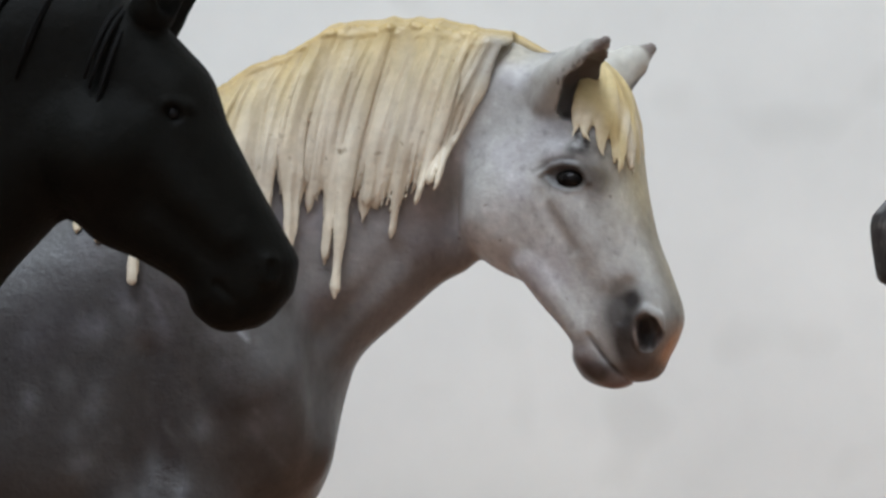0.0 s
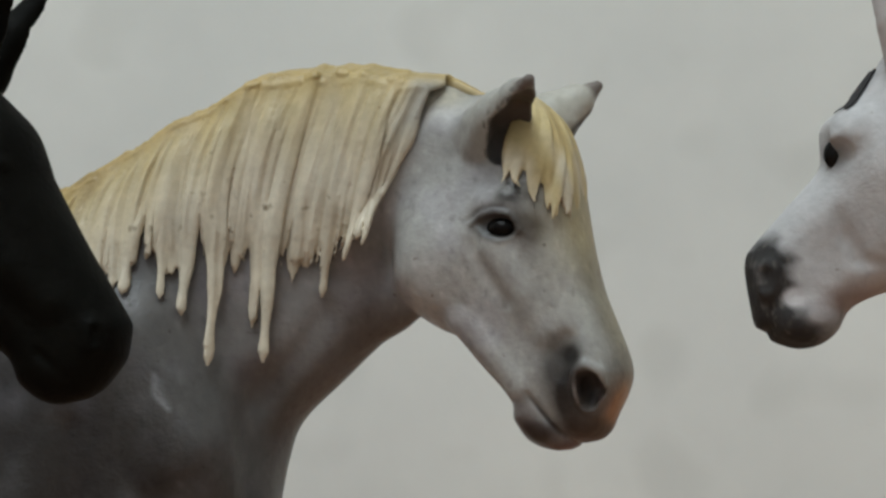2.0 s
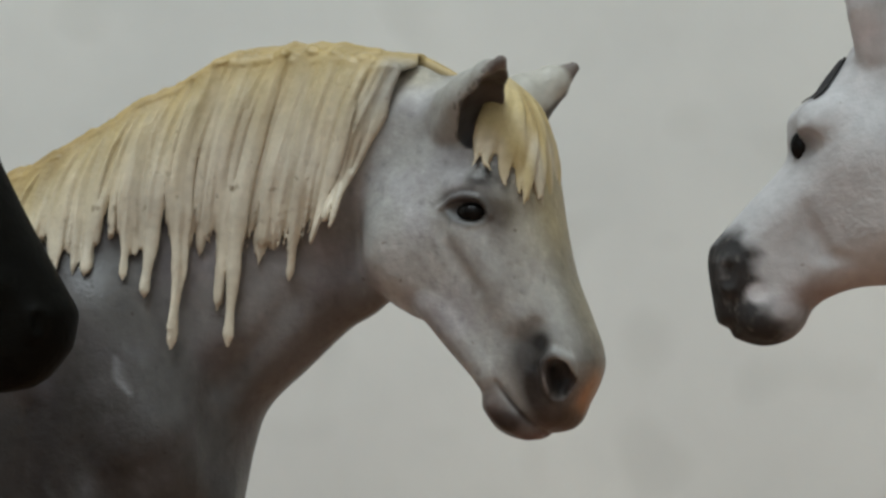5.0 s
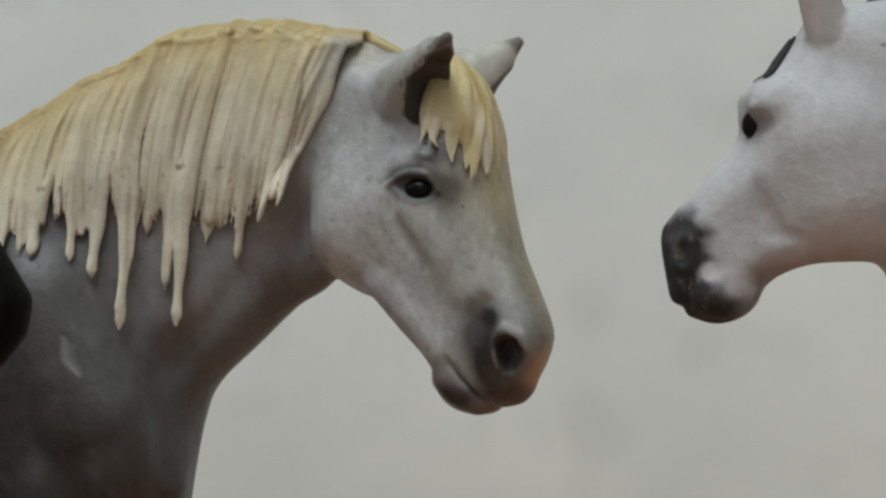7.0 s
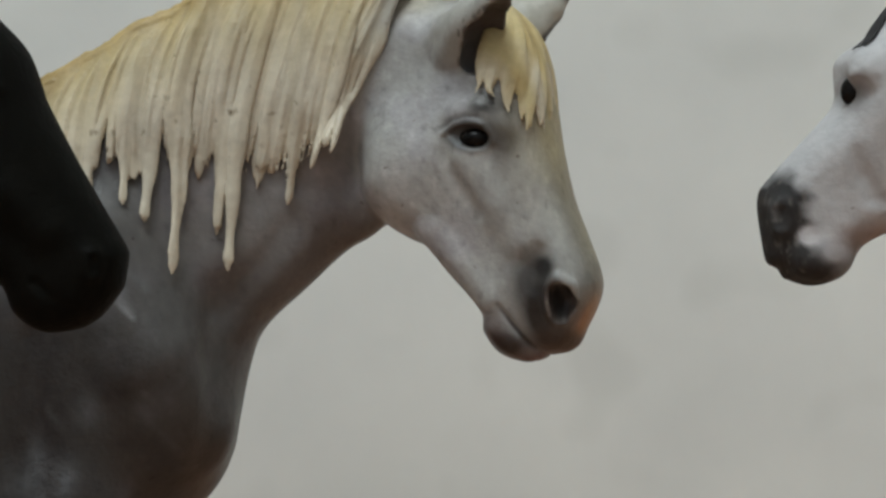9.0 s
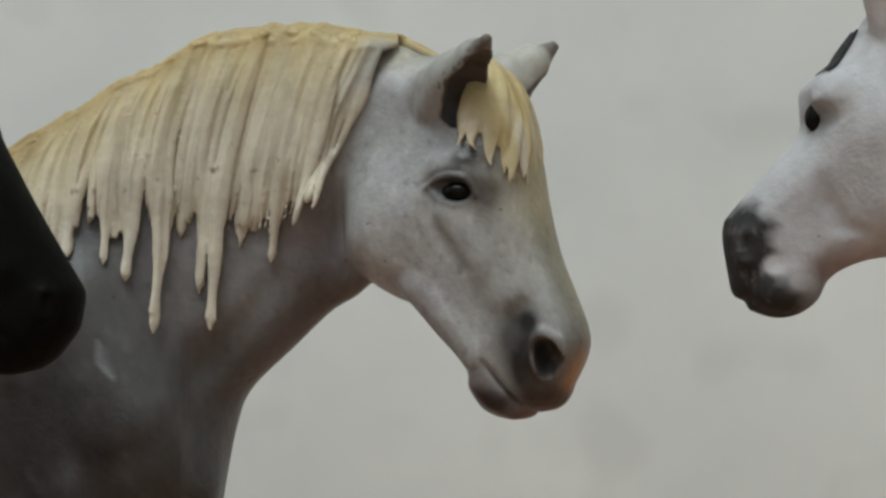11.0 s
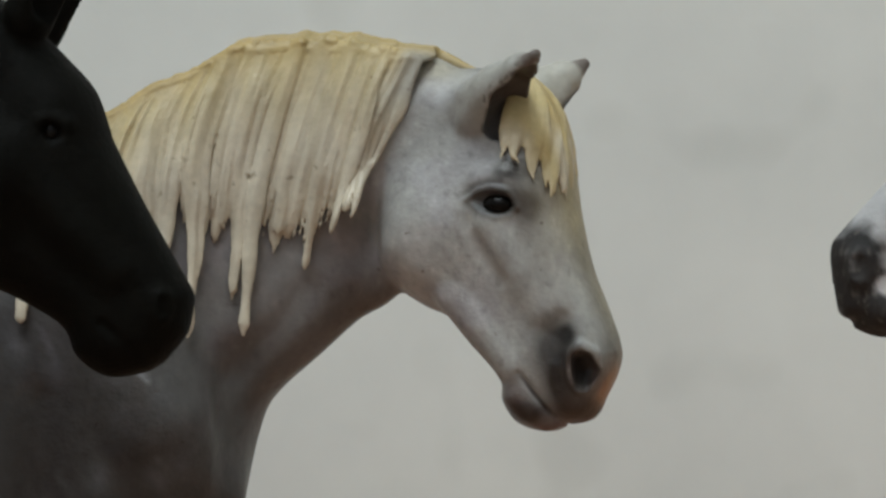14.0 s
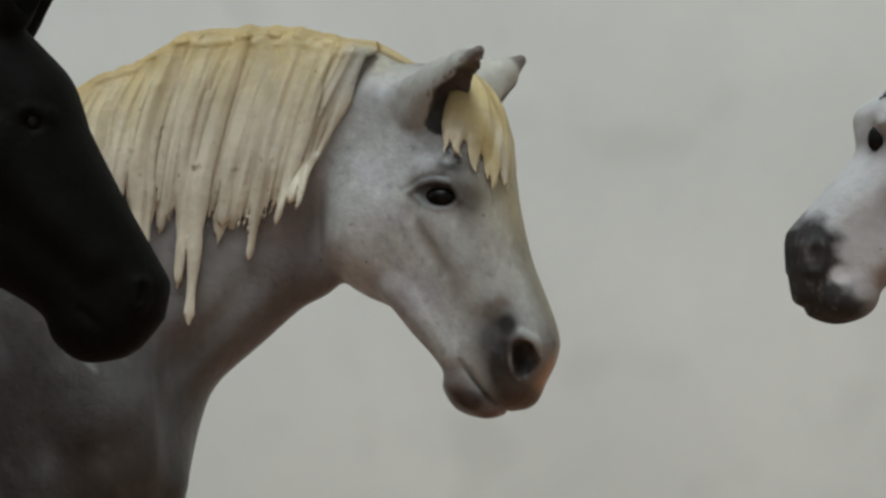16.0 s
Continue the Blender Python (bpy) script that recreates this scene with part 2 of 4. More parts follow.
    def surface(self):
        """The zero surface as quads (surface nets)."""
        f, n = self.f, self.n
        inside = f < 0
        corner = [(i, j, k) for i in (0, 1) for j in (0, 1) for k in (0, 1)]
        count = sum(inside[i:n[0] - 1 + i, j:n[1] - 1 + j, k:n[2] - 1 + k].astype(np.int8) for i, j, k in corner)
        cell = np.argwhere((count > 0) & (count < 8))
        index = np.full(n - 1, -1, np.int64)
        index[tuple(cell.T)] = np.arange(len(cell))
        total, hits = np.zeros((len(cell), 3)), np.zeros(len(cell))
        for a in corner:
            for axis in range(3):
                if a[axis]:
                    continue
                b = list(a)
                b[axis] = 1
                fa, fb = f[tuple((cell + a).T)], f[tuple((cell + b).T)]
                m = (fa < 0) != (fb < 0)
                s = fa[m] / (fa[m] - fb[m])
                total[m] += np.array(a) + s[:, None] * (np.array(b) - np.array(a))
                hits[m] += 1
        verts = self.lo + self.h * (cell + total / hits[:, None])
        quads = []
        for axis in range(3):
            o1, o2 = (axis + 1) % 3, (axis + 2) % 3
            sl = [slice(None)] * 3
            s2 = [slice(None)] * 3
            sl[axis], s2[axis] = slice(0, -1), slice(1, None)
            edge = np.argwhere(inside[tuple(sl)] != inside[tuple(s2)])
            ok = (edge[:, o1] > 0) & (edge[:, o2] > 0) & (edge[:, o1] < n[o1] - 1) & (edge[:, o2] < n[o2] - 1)
            edge = edge[ok]
            u, v = np.eye(3, dtype=int)[o1], np.eye(3, dtype=int)[o2]
            q = np.stack([index[tuple((edge - d).T)] for d in (u * 0, u, u + v, v)], 1)
            flip = inside[tuple(edge.T)]
            q[flip] = q[flip][:, ::-1]
            quads.append(q)
        q = np.concatenate(quads)
        return verts, q[(q >= 0).all(1)][:, ::-1]


class Clay:
    """Collects shells of one figure: points, faces, paint and material."""

    def __init__(self):
        self.v, self.f, self.c, self.m, self.n = [], [], [], [], 0

    def add(self, verts, faces, paint, slot=0):
        self.v.append(np.asarray(verts, float))
        self.f += (np.asarray(faces) + self.n).tolist()
        self.c.append(np.broadcast_to(np.asarray(paint, float), (len(verts), 3)))
        self.m += [slot] * len(faces)
        self.n += len(verts)

    def tube(self, path, normal, width, thick, paint, sides=8):
        """A strand: width across, thick along the normal, closed at both ends."""
        path, normal = np.asarray(path, float), np.asarray(normal, float)
        tan = np.gradient(path, axis=0)
        tan /= np.linalg.norm(tan, axis=1, keepdims=True) + 1e-9
        side = np.cross(tan, normal)
        side /= np.linalg.norm(side, axis=1, keepdims=True) + 1e-9
        up = np.cross(side, tan)
        ang = np.arange(sides) * 2 * np.pi / sides
        ring = (path[:, None] + side[:, None] * (np.cos(ang)[None, :, None] * np.asarray(width)[:, None, None])
                + up[:, None] * (np.sin(ang)[None, :, None] * np.asarray(thick)[:, None, None]))
        k = len(path)
        faces = [(i * sides + j, i * sides + (j + 1) % sides, (i + 1) * sides + (j + 1) % sides, (i + 1) * sides + j)
                 for i in range(k - 1) for j in range(sides)]
        verts = np.concatenate([ring.reshape(-1, 3), path[:1], path[-1:]])
        tri = [(k * sides, (j + 1) % sides, j, j) for j in range(sides)]
        tri += [(k * sides + 1, (k - 1) * sides + j, (k - 1) * sides + (j + 1) % sides, (k - 1) * sides + j) for j in range(sides)]
        paint = np.asarray(paint, float)
        if paint.ndim == 2:
            paint = np.concatenate([np.repeat(paint, sides, 0), paint[:1], paint[-1:]])
        start = self.n
        self.add(verts, faces, paint)
        self.f += [[start + a, start + b, start + c] for a, b, c, _ in tri]
        self.m += [0] * len(tri)

    def ball(self, centre, axes, radii, slot=1, paint=(0.02, 0.02, 0.02), rings=14, seg=20):
        th = np.linspace(0, np.pi, rings)
        ph = np.arange(seg) * 2 * np.pi / seg
        x = np.stack([np.outer(np.sin(th), np.cos(ph)), np.outer(np.sin(th), np.sin(ph)), np.outer(np.cos(th), np.ones(seg))], -1).reshape(-1, 3)
        verts = np.asarray(centre) + (x * np.asarray(radii)) @ np.asarray(axes)
        faces = [(i * seg + j, (i + 1) * seg + j, (i + 1) * seg + (j + 1) % seg, i * seg + (j + 1) % seg) for i in range(rings - 1) for j in range(seg)]
        self.add(verts, faces, paint, slot)

    def finish(self, name, materials):
        v = np.concatenate(self.v) * CM
        v[:, 2] += LIFT * CM
        me = bpy.data.meshes.new(name)
        me.from_pydata(v.tolist(), [], self.f)
        me.polygons.foreach_set("material_index", self.m)
        me.polygons.foreach_set("use_smooth", [True] * len(self.f))
        layer = me.color_attributes.new("paint", "FLOAT_COLOR", "POINT")
        c = np.concatenate([np.concatenate(self.c), np.ones((self.n, 1))], 1)
        layer.data.foreach_set("color", c.ravel())
        for m in materials:
            me.materials.append(m)
        me.update()
        return new(name, me)


def cloud(p, scale, seed=0, octaves=3):
    """Soft noise from 0 to 1 at each point."""
    total, weight = 0.0, 0.0
    for o in range(octaves):
        q = np.asarray(p, float) * scale * 2 ** o + 17.3 * (seed + o)
        i = np.floor(q).astype(np.int64)
        f = q - i
        f = f * f * (3 - 2 * f)
        acc = 0.0
        for dx in (0, 1):
            for dy in (0, 1):
                for dz in (0, 1):
                    h = (i[:, 0] + dx) * 374761393 + (i[:, 1] + dy) * 668265263 + (i[:, 2] + dz) * 2147483647
                    h = ((h ^ (h >> 13)) * 1274126177) & 0x7FFFFFFF
                    h = ((h ^ (h >> 16)) & 0xFFFF) / 65535.0
                    acc = acc + h * (f[:, 0] if dx else 1 - f[:, 0]) * (f[:, 1] if dy else 1 - f[:, 1]) * (f[:, 2] if dz else 1 - f[:, 2])
        total, weight = total + acc * 0.5 ** o, weight + 0.5 ** o
    return total / weight


def blob(p, centre, size):
    """Soft round mask about a place, 1 in the middle."""
    d = (p - np.asarray(centre)) / np.asarray(size)
    return np.exp(-(d ** 2).sum(1))


def blend(base, colour, mask):
    return base * (1 - mask[:, None]) + np.asarray(colour) * mask[:, None]


def settle(p, g, lift):
    """Lays points on a figure's surface, lift above it. Returns them and the normals."""
    p = np.array(p, float)
    for _ in range(7):
        p = p - g.normal(p) * np.clip(g.sample(p) - lift, -0.3, 0.3)[:, None] * 0.9
    return p, g.normal(p)


def ride(g, points, radii, k, lift=0.0, cut=False, fine=4):
    """A ridge (or, cut, a groove) that follows the surface through the points."""
    pts = np.array(points, float)
    t = np.linspace(0, len(pts) - 1, (len(pts) - 1) * fine + 1)
    pts = np.stack([np.interp(t, np.arange(len(pts)), pts[:, i]) for i in range(3)], 1)
    r = np.interp(t, np.arange(len(radii)), radii)
    q, _ = settle(pts, g, lift)
    g.chain(q, r, k, cut=cut)


def legs(grid, feet, tops, scale, ground):
    """Four legs with knee, fetlock and hoof."""
    for (fx, fy), (tx, ty, tz) in zip(feet, tops):
        h = tz - ground
        pts = [(tx, ty, tz), (tx * 0.6 + fx * 0.4, ty, ground + h * 0.62), (fx, fy, ground + h * 0.48), (fx, fy, ground + h * 0.2),
               (fx + 0.05, fy, ground + h * 0.12), (fx + 0.1, fy, ground + 0.02)]
        grid.chain(pts, [r * scale for r in (0.95, 0.5, 0.36, 0.24, 0.3, 0.42)], 0.25)


def frame_axes(yaw):
    """Forward, sideways and up of a head that is turned by yaw degrees towards the viewer."""
    a = radians(yaw)
    return np.array([math.cos(a), -math.sin(a), 0]), np.array([math.sin(a), math.cos(a), 0]), np.array([0, 0, 1.0])


def ear_hollow(base, tip, opening, r):
    base, tip, opening = (np.array(x, float) for x in (base, tip, opening))
    opening /= np.linalg.norm(opening)
    return [base + (tip - base) * s + opening * r * k for s, k in ((0.10, 0.62), (0.4, 0.50), (0.7, 0.40), (0.93, 0.3))], [r * 0.66, r * 0.80, r * 0.52, r * 0.12]


def ear(grid, base, tip, opening, r, hollow=0.75):
    pts, radii = ear_hollow(base, tip, opening, r)
    base, tip, opening = (np.array(x, float) for x in (base, tip, opening))
    opening /= np.linalg.norm(opening)
    at = [base + (tip - base) * s for s in (0, 0.35, 0.7, 1.0)]
    at[1], at[2] = at[1] - opening * r * 0.12, at[2] - opening * r * 0.05
    grid.chain(at, [r, r * 0.95, r * 0.62, r * 0.2], 0.06, squash=(opening, 0.75))
    grid.chain(pts, radii, 0.03, cut=True, squash=(opening, hollow))


def along(p, points, radii):
    """Distance of each point from a chain of rounded cones."""
    pts, best = np.array(points, float), np.full(len(p), 9.0)
    for a, b, ra, rb in zip(pts[:-1], pts[1:], radii[:-1], radii[1:]):
        e = b - a
        s = np.clip((p - a) @ e / (e @ e + 1e-9), 0, 1)
        best = np.minimum(best, np.linalg.norm(p - a - s[:, None] * e, axis=1) - (ra + s * (rb - ra)))
    return best


# ------------------------------------------------------------------ grey figure
def grey_mid(x):
    """The figure's middle line seen from above: the head is turned, the neck and body run back."""
    return np.interp(x, [-14, -6, -3.6, -2.4, -1.2, 0.3, 2.0], [1.7, 1.8, 1.75, 1.62, 1.33, 0.74, 0.04])


def grey_figure():
    C, (F, L, Z) = np.array([0.31, 0.74, 0.0]), frame_axes(22.3)
    head = Profile([(-0.2, 1.52), (0.24, 1.24), (0.49, 0.87), (0.61, 0.43), (0.69, -0.07), (0.83, -0.62), (1.0, -1.04), (1.14, -1.41), (1.165, -1.66),
                    (1.05, -1.98), (0.86, -2.22), (0.62, -2.35), (0.33, -2.42), (0.04, -2.33), (-0.11, -2.10), (-0.10, -1.93), (-0.2, -1.73),
                    (-0.47, -1.48), (-0.72, -1.22), (-1.0, -1.1), (-1.28, -0.93), (-1.5, -0.66), (-1.54, -0.3), (-1.5, 0.35), (-1.3, 1.0), (-0.8, 1.5)])
    body = Profile([(-0.4, 1.54), (-0.9, 1.73), (-1.6, 1.85), (-2.6, 1.78), (-3.5, 1.37), (-4.5, 0.72), (-5.5, 0.10), (-6.6, -0.35), (-8.2, -0.75), (-10.0, -0.75),
                    (-12.0, -0.5), (-13.4, -1.0), (-14.1, -2.2), (-13.8, -3.7), (-12.4, -4.7), (-9.5, -5.2), (-6.5, -5.15), (-4.7, -5.0), (-3.6, -4.6), (-2.98, -4.07),
                    (-2.71, -3.6), (-2.61, -3.1), (-2.5, -2.55), (-2.33, -2.12), (-1.84, -1.65), (-1.4, -1.24), (-1.0, -0.98), (-0.4, -0.3), (-0.1, 0.8)])

    def base(g):
        x, y, z = g.p
        u = (x - C[0]) * F[0] + (y - C[1]) * F[1]
        v = (x - C[0]) * L[0] + (y - C[1]) * L[1]
        s = np.clip(((u + 0.2) * 0.8 - (z - 1.4) * 3.7) / 14.33, -0.1, 1.1)
        half = flow(s, [0, 0.25, 0.37, 0.55, 0.7, 0.83, 0.93, 1], [0.5, 0.72, 0.79, 0.66, 0.55, 0.55, 0.43, 0.28], 0.05)
        half = half + 0.13 * np.exp(-((u + 0.9) ** 2 + (z + 0.35) ** 2) / 0.4)
        half = half.astype(np.float32)
        fh = inflate(head, u, v, z, half, flow(s, [0, 0.3, 0.6, 0.8, 1], [0.6, 0.55, 0.42, 0.29, 0.27], 0.06))
        vb = (y - flow(x, [-14, -6, -3.6, -2.4, -1.2, 0.3, 2.0], [1.7, 1.8, 1.75, 1.62, 1.33, 0.74, 0.04], 0.2)) * 0.95
        hb = flow(x, [-14, -12, -9, -6, -4.6, -3.3, -2.0, -1.3, -0.6], [1.2, 1.75, 1.9, 1.65, 1.45, 1.08, 0.70, 0.52, 0.15], 0.3)
        low = np.clip((z + 0.2) / -3.0, 0, 1)
        hb = hb * (0.86 + 0.14 * low)
        fb = inflate(body, x, vb, z, hb, hb * 1.05)
        g.f = smin(fh, fb, 0.10).astype(np.float32)

    def H(u, v, w):
        return C + u * F + v * L + w * Z

    MOUTH = [(0.18, 0.46, -1.78), (0.33, 0.43, -1.99), (0.48, 0.36, -2.18), (0.60, 0.24, -2.32), (0.64, 0.02, -2.40)]
    LID = [(-0.40, 0.07), (-0.24, 0.165), (-0.08, 0.205), (0.06, 0.2)]

    ground = -LIFT
    gb = Grid((-14.8, -0.6, -LIFT - 0.1), (-0.5, 4.2, 2.5), 0.07)
    base(gb)
    gh = Grid((-1.75, -1.1, -2.55), (1.75, 2.6, 2.0), 0.027)
    base(gh)
    legs(gb, [(-4.6, 0.9), (-5.2, 2.7), (-12.9, 0.8), (-13.3, 2.6)], [(-4.7, 0.95, -4.2), (-4.9, 2.6, -4.2), (-12.4, 0.95, -3.6), (-12.4, 2.5, -3.6)], 1.0, ground)
    # shoulder blade, breast and the groove behind it
    gb.chain([(-4.1, 0.75, -1.2), (-3.5, 0.75, -2.4), (-3.1, 0.95, -3.2)], [0.5, 0.55, 0.4], 0.5)
    ride(gb, [(-2.75, 0.8, -1.7), (-2.85, 0.8, -2.5), (-2.95, 0.8, -3.4)], [0.01, 0.03, 0.01], 0.45, lift=0.05, cut=True)
    ride(gb, [(-4.75, 0.2, -2.2), (-4.65, 0.15, -3.4), (-4.6, 0.2, -4.6)], [0.02, 0.10, 0.06], 0.4, lift=0.04, cut=True)
    ride(gb, [(-1.95, 0.8, -0.9), (-2.3, 0.8, -1.4), (-2.7, 0.8, -1.9)], [0.005, 0.02, 0.005], 0.3, lift=0.04, cut=True)
    for g in (gb, gh):   # the neck fills out behind the cheek
        g.chain([(-0.8, 0.90, 1.15), (-1.15, 0.92, 0.95), (-1.47, 1.0, 0.45), (-1.65, 1.12, 0.0)], [0.33, 0.38, 0.36, 0.3], 0.4)
    # tail
    gb.chain([(-13.8, 1.7, -1.2), (-14.4, 1.7, -2.6), (-14.3, 1.7, -5.2), (-14.0, 1.7, -7.2)], [0.35, 0.45, 0.5, 0.1], 0.2)

    for side in (-1, 1):
        # facial crest, jaw bar, brow
        gh.chain([H(-0.1, side * 0.68, -0.22), H(0.2, side * 0.56, -0.7), H(0.42, side * 0.47, -1.1)], [0.1, 0.12, 0.08], 0.22)
        gh.chain([H(-0.55, side * 0.50, -1.0), H(-0.2, side * 0.40, -1.42), H(0.05, side * 0.38, -1.72)], [0.16, 0.16, 0.13], 0.15)
        ride(gh, [H(-0.30, side * 0.8, -0.2), H(-0.16, side * 0.8, -0.55), H(0.02, side * 0.75, -0.85)], [0.005, 0.022, 0.005], 0.14, lift=0.02, cut=True)
        gh.chain([H(-0.20, side * 0.70, 0.26), H(0.06, side * 0.70, 0.27), H(0.26, side * 0.60, 0.12)], [0.09, 0.13, 0.09], 0.16)
        # socket and lids
        gh.chain([H(-0.09, side * 0.91, 0.0), H(0.10, side * 0.89, -0.02)], [0.13, 0.13], 0.05, cut=True)
        ride(gh, [H(a, side * 0.86, b) for a, b in ((-0.33, 0.04), (-0.20, 0.115), (-0.04, 0.15), (0.12, 0.115), (0.25, -0.055))], [0.02, 0.036, 0.042, 0.036, 0.02], 0.03, lift=0.012)
        ride(gh, [H(a, side * 0.84, b) for a, b in ((-0.28, 0.0), (-0.15, -0.115), (0.02, -0.15), (0.15, -0.125), (0.25, -0.065))], [0.012, 0.018, 0.02, 0.018, 0.012], 0.03, lift=0.0)
        ride(gh, [H(a, side * 0.84, b) for a, b in LID], [0.004, 0.008, 0.010, 0.004], 0.03, cut=True)
        # nostril: swollen rim, then the opening
        RIM = [(0.76, -0.55, -1.60), (0.88, -0.52, -1.50), (1.00, -0.44, -1.57), (1.05, -0.40, -1.78), (0.99, -0.42, -1.97), (0.88, -0.48, -2.02), (0.77, -0.53, -1.86), (0.76, -0.55, -1.60)]
        if side < 0:
            ride(gh, [H(a, b, c) for a, b, c in RIM], [0.05, 0.062, 0.055, 0.045, 0.04, 0.04, 0.04, 0.05], 0.05)
        gh.chain([H(0.90, side * 0.50, -1.66), H(0.92, side * 0.48, -1.76), H(0.89, side * 0.48, -1.90)], [0.115, 0.14, 0.10], 0.03, cut=True, squash=((0.45, 0.85, 0), 1.6))
        ride(gh, [H(0.69, side * 0.6, -1.24), H(0.63, side * 0.6, -1.38), H(0.62, side * 0.6, -1.6)], [0.04, 0.05, 0.01], 0.16, lift=0.02, cut=True)
        # mouth line and lips
        gh.chain([H(0.14, side * 0.34, -2.02), H(0.28, side * 0.30, -2.18), H(0.42, side * 0.16, -2.28)], [0.12, 0.13, 0.1], 0.14)
        ride(gh, [H(a, side * b, c) for a, b, c in MOUTH], [0.028, 0.026, 0.026, 0.03, 0.03], 0.02, cut=True)
    # upper lip overhang
    gh.chain([H(0.76, -0.20, -2.10), H(0.80, 0.0, -2.13), H(0.76, 0.20, -2.10)], [0.14, 0.15, 0.14], 0.15)
    EARS = [(H(-0.26, -0.42, 0.98), H(0.50, -1.12, 1.50), (0.62, -0.56, -0.55), 0.38), (H(-0.24, 0.42, 1.06), H(0.47, 0.86, 1.70), (0.20, 0.97, -0.12), 0.36)]
    gh.chain([H(-0.62, -0.42, 0.98), H(-0.34, -0.60, 1.16), H(-0.02, -0.82, 1.30)], [0.12, 0.20, 0.14], 0.18)
    skin = Grid((0, 0, 0), (1, 1, 1), 0.5)
    skin.lo, skin.h, skin.n, skin.f = gh.lo, gh.h, gh.n, gh.f.copy()
    for b, tip, op, r in EARS:
        ear(gh, b, tip, op, r, 0.85)

    clay = Clay()
    grey, light, dark, warm = (0.118, 0.112, 0.109), (0.455, 0.442, 0.42), (0.055, 0.05, 0.048), (0.17, 0.12, 0.10)

    def paint(p):
        # body darkens downwards and rearwards: brown coat colour with some shade put in
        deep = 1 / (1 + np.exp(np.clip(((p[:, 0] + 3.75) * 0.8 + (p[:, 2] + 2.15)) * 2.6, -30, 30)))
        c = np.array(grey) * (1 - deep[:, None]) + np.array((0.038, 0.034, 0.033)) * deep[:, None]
        c = blend(c, (0.262, 0.235, 0.222), 0.85 * np.clip(1.3 * blob(p, (-2.3, 0.6, -0.55), (1.1, 2.0, 0.9)), 0, 1))
        # the coat lightens from the neck to the face
        q = p - C
        u, v, w = q @ F, q @ L, q[:, 2]
        uw = np.stack([u, 0 * v, w], 1)
        t = np.clip((0.03 - head.at(u, w)) / 0.16, 0, 1)
        c = blend(c, light, t * t * (3 - 2 * t))
        c = blend(c, (0.56, 0.54, 0.525), 0.6 * blob(uw, (-0.85, 0, -0.62), (0.45, 1, 0.42)))
        c = blend(c, (0.37, 0.36, 0.345), 0.9 * blob(p, (-0.95, 0.6, 0.95), (0.6, 1.5, 0.7)))
        c = blend(c, (0.34, 0.33, 0.32), np.clip(1.3 * blob(p, (-1.3, 0.6, 0.75), (0.5, 1.5, 0.7)), 0, 1) * (1 - t))
        # throat behind the cheek: the head's shade is put into the colour
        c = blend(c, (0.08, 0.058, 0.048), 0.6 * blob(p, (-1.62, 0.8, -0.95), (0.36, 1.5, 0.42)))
        # greyer cheek underside, also shading held in the colour
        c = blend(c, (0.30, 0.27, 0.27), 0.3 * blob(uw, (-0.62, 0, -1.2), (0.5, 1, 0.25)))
        # lower shoulder, groove and breast: brown paint with shade worked into it
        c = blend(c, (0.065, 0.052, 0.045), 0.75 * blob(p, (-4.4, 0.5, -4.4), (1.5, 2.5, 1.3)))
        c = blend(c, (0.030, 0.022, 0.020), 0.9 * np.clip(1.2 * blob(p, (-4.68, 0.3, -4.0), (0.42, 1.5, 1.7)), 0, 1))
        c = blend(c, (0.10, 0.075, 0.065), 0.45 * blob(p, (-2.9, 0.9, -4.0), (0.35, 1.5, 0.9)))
        flat = p * (1, 0, 1)
        mark = along(flat, [(-3.80, 0, -1.58), (-3.74, 0, -1.70), (-3.77, 0, -1.80), (-3.68, 0, -1.90), (-3.62, 0, -1.99)], [0.005, 0.03, 0.02, 0.03, 0.005])
        c = blend(c, (0.36, 0.36, 0.38), 0.6 * np.clip((0.03 - mark) / 0.04, 0, 1) * (p[:, 1] < 1.5))
        for i in range(60):
            a = np.array([random.uniform(-9, -3.0), 0.4, random.uniform(-4.6, -1.6)])
            c = blend(c, (0.18, 0.18, 0.19), random.uniform(0.1, 0.36) * blob(p, a, (0.11, 2.0, 0.15)))
        for i in range(46):   # faint brush streaks and veins
            onface = i < 24
            a = H(random.uniform(-1.3, 0.8), 0, random.uniform(-1.5, 0.8)) if onface else np.array([random.uniform(-5, -1.8), 0, random.uniform(-4.2, -0.2)])
            turn, long = random.uniform(-1.9, -0.6), random.uniform(0.1, 0.5)
            d = np.array([math.cos(turn), 0, math.sin(turn)]) * long
            m = along(flat, [a * (1, 0, 1), a * (1, 0, 1) + d * 0.5 + np.array([random.uniform(-0.06, 0.06), 0, 0]), a * (1, 0, 1) + d], [0.0, 0.012, 0.0])
            c = blend(c, c.mean(0) * 0 + np.array((0.27, 0.245, 0.23) if onface else random.choice(((0.06, 0.05, 0.045), (0.2, 0.2, 0.205)))), random.uniform(0.15, 0.4) * np.clip((0.04 - m) / 0.05, 0, 1))
        for side in (-1, 1):
            e = np.stack([u, v * side, w], 1)
            out = np.clip(v * side / 0.25, 0, 1)
            c = blend(c, (0.03, 0.025, 0.024), 0.85 * out * np.clip(1.3 * blob(uw, (0.70, 0, -1.37), (0.135, 1, 0.12)), 0, 1))
            c = blend(c, (0.07, 0.064, 0.062), 0.85 * out * np.clip(1.5 * blob(uw, (0.60, 0, -1.55), (0.22, 1, 0.28)), 0, 1))
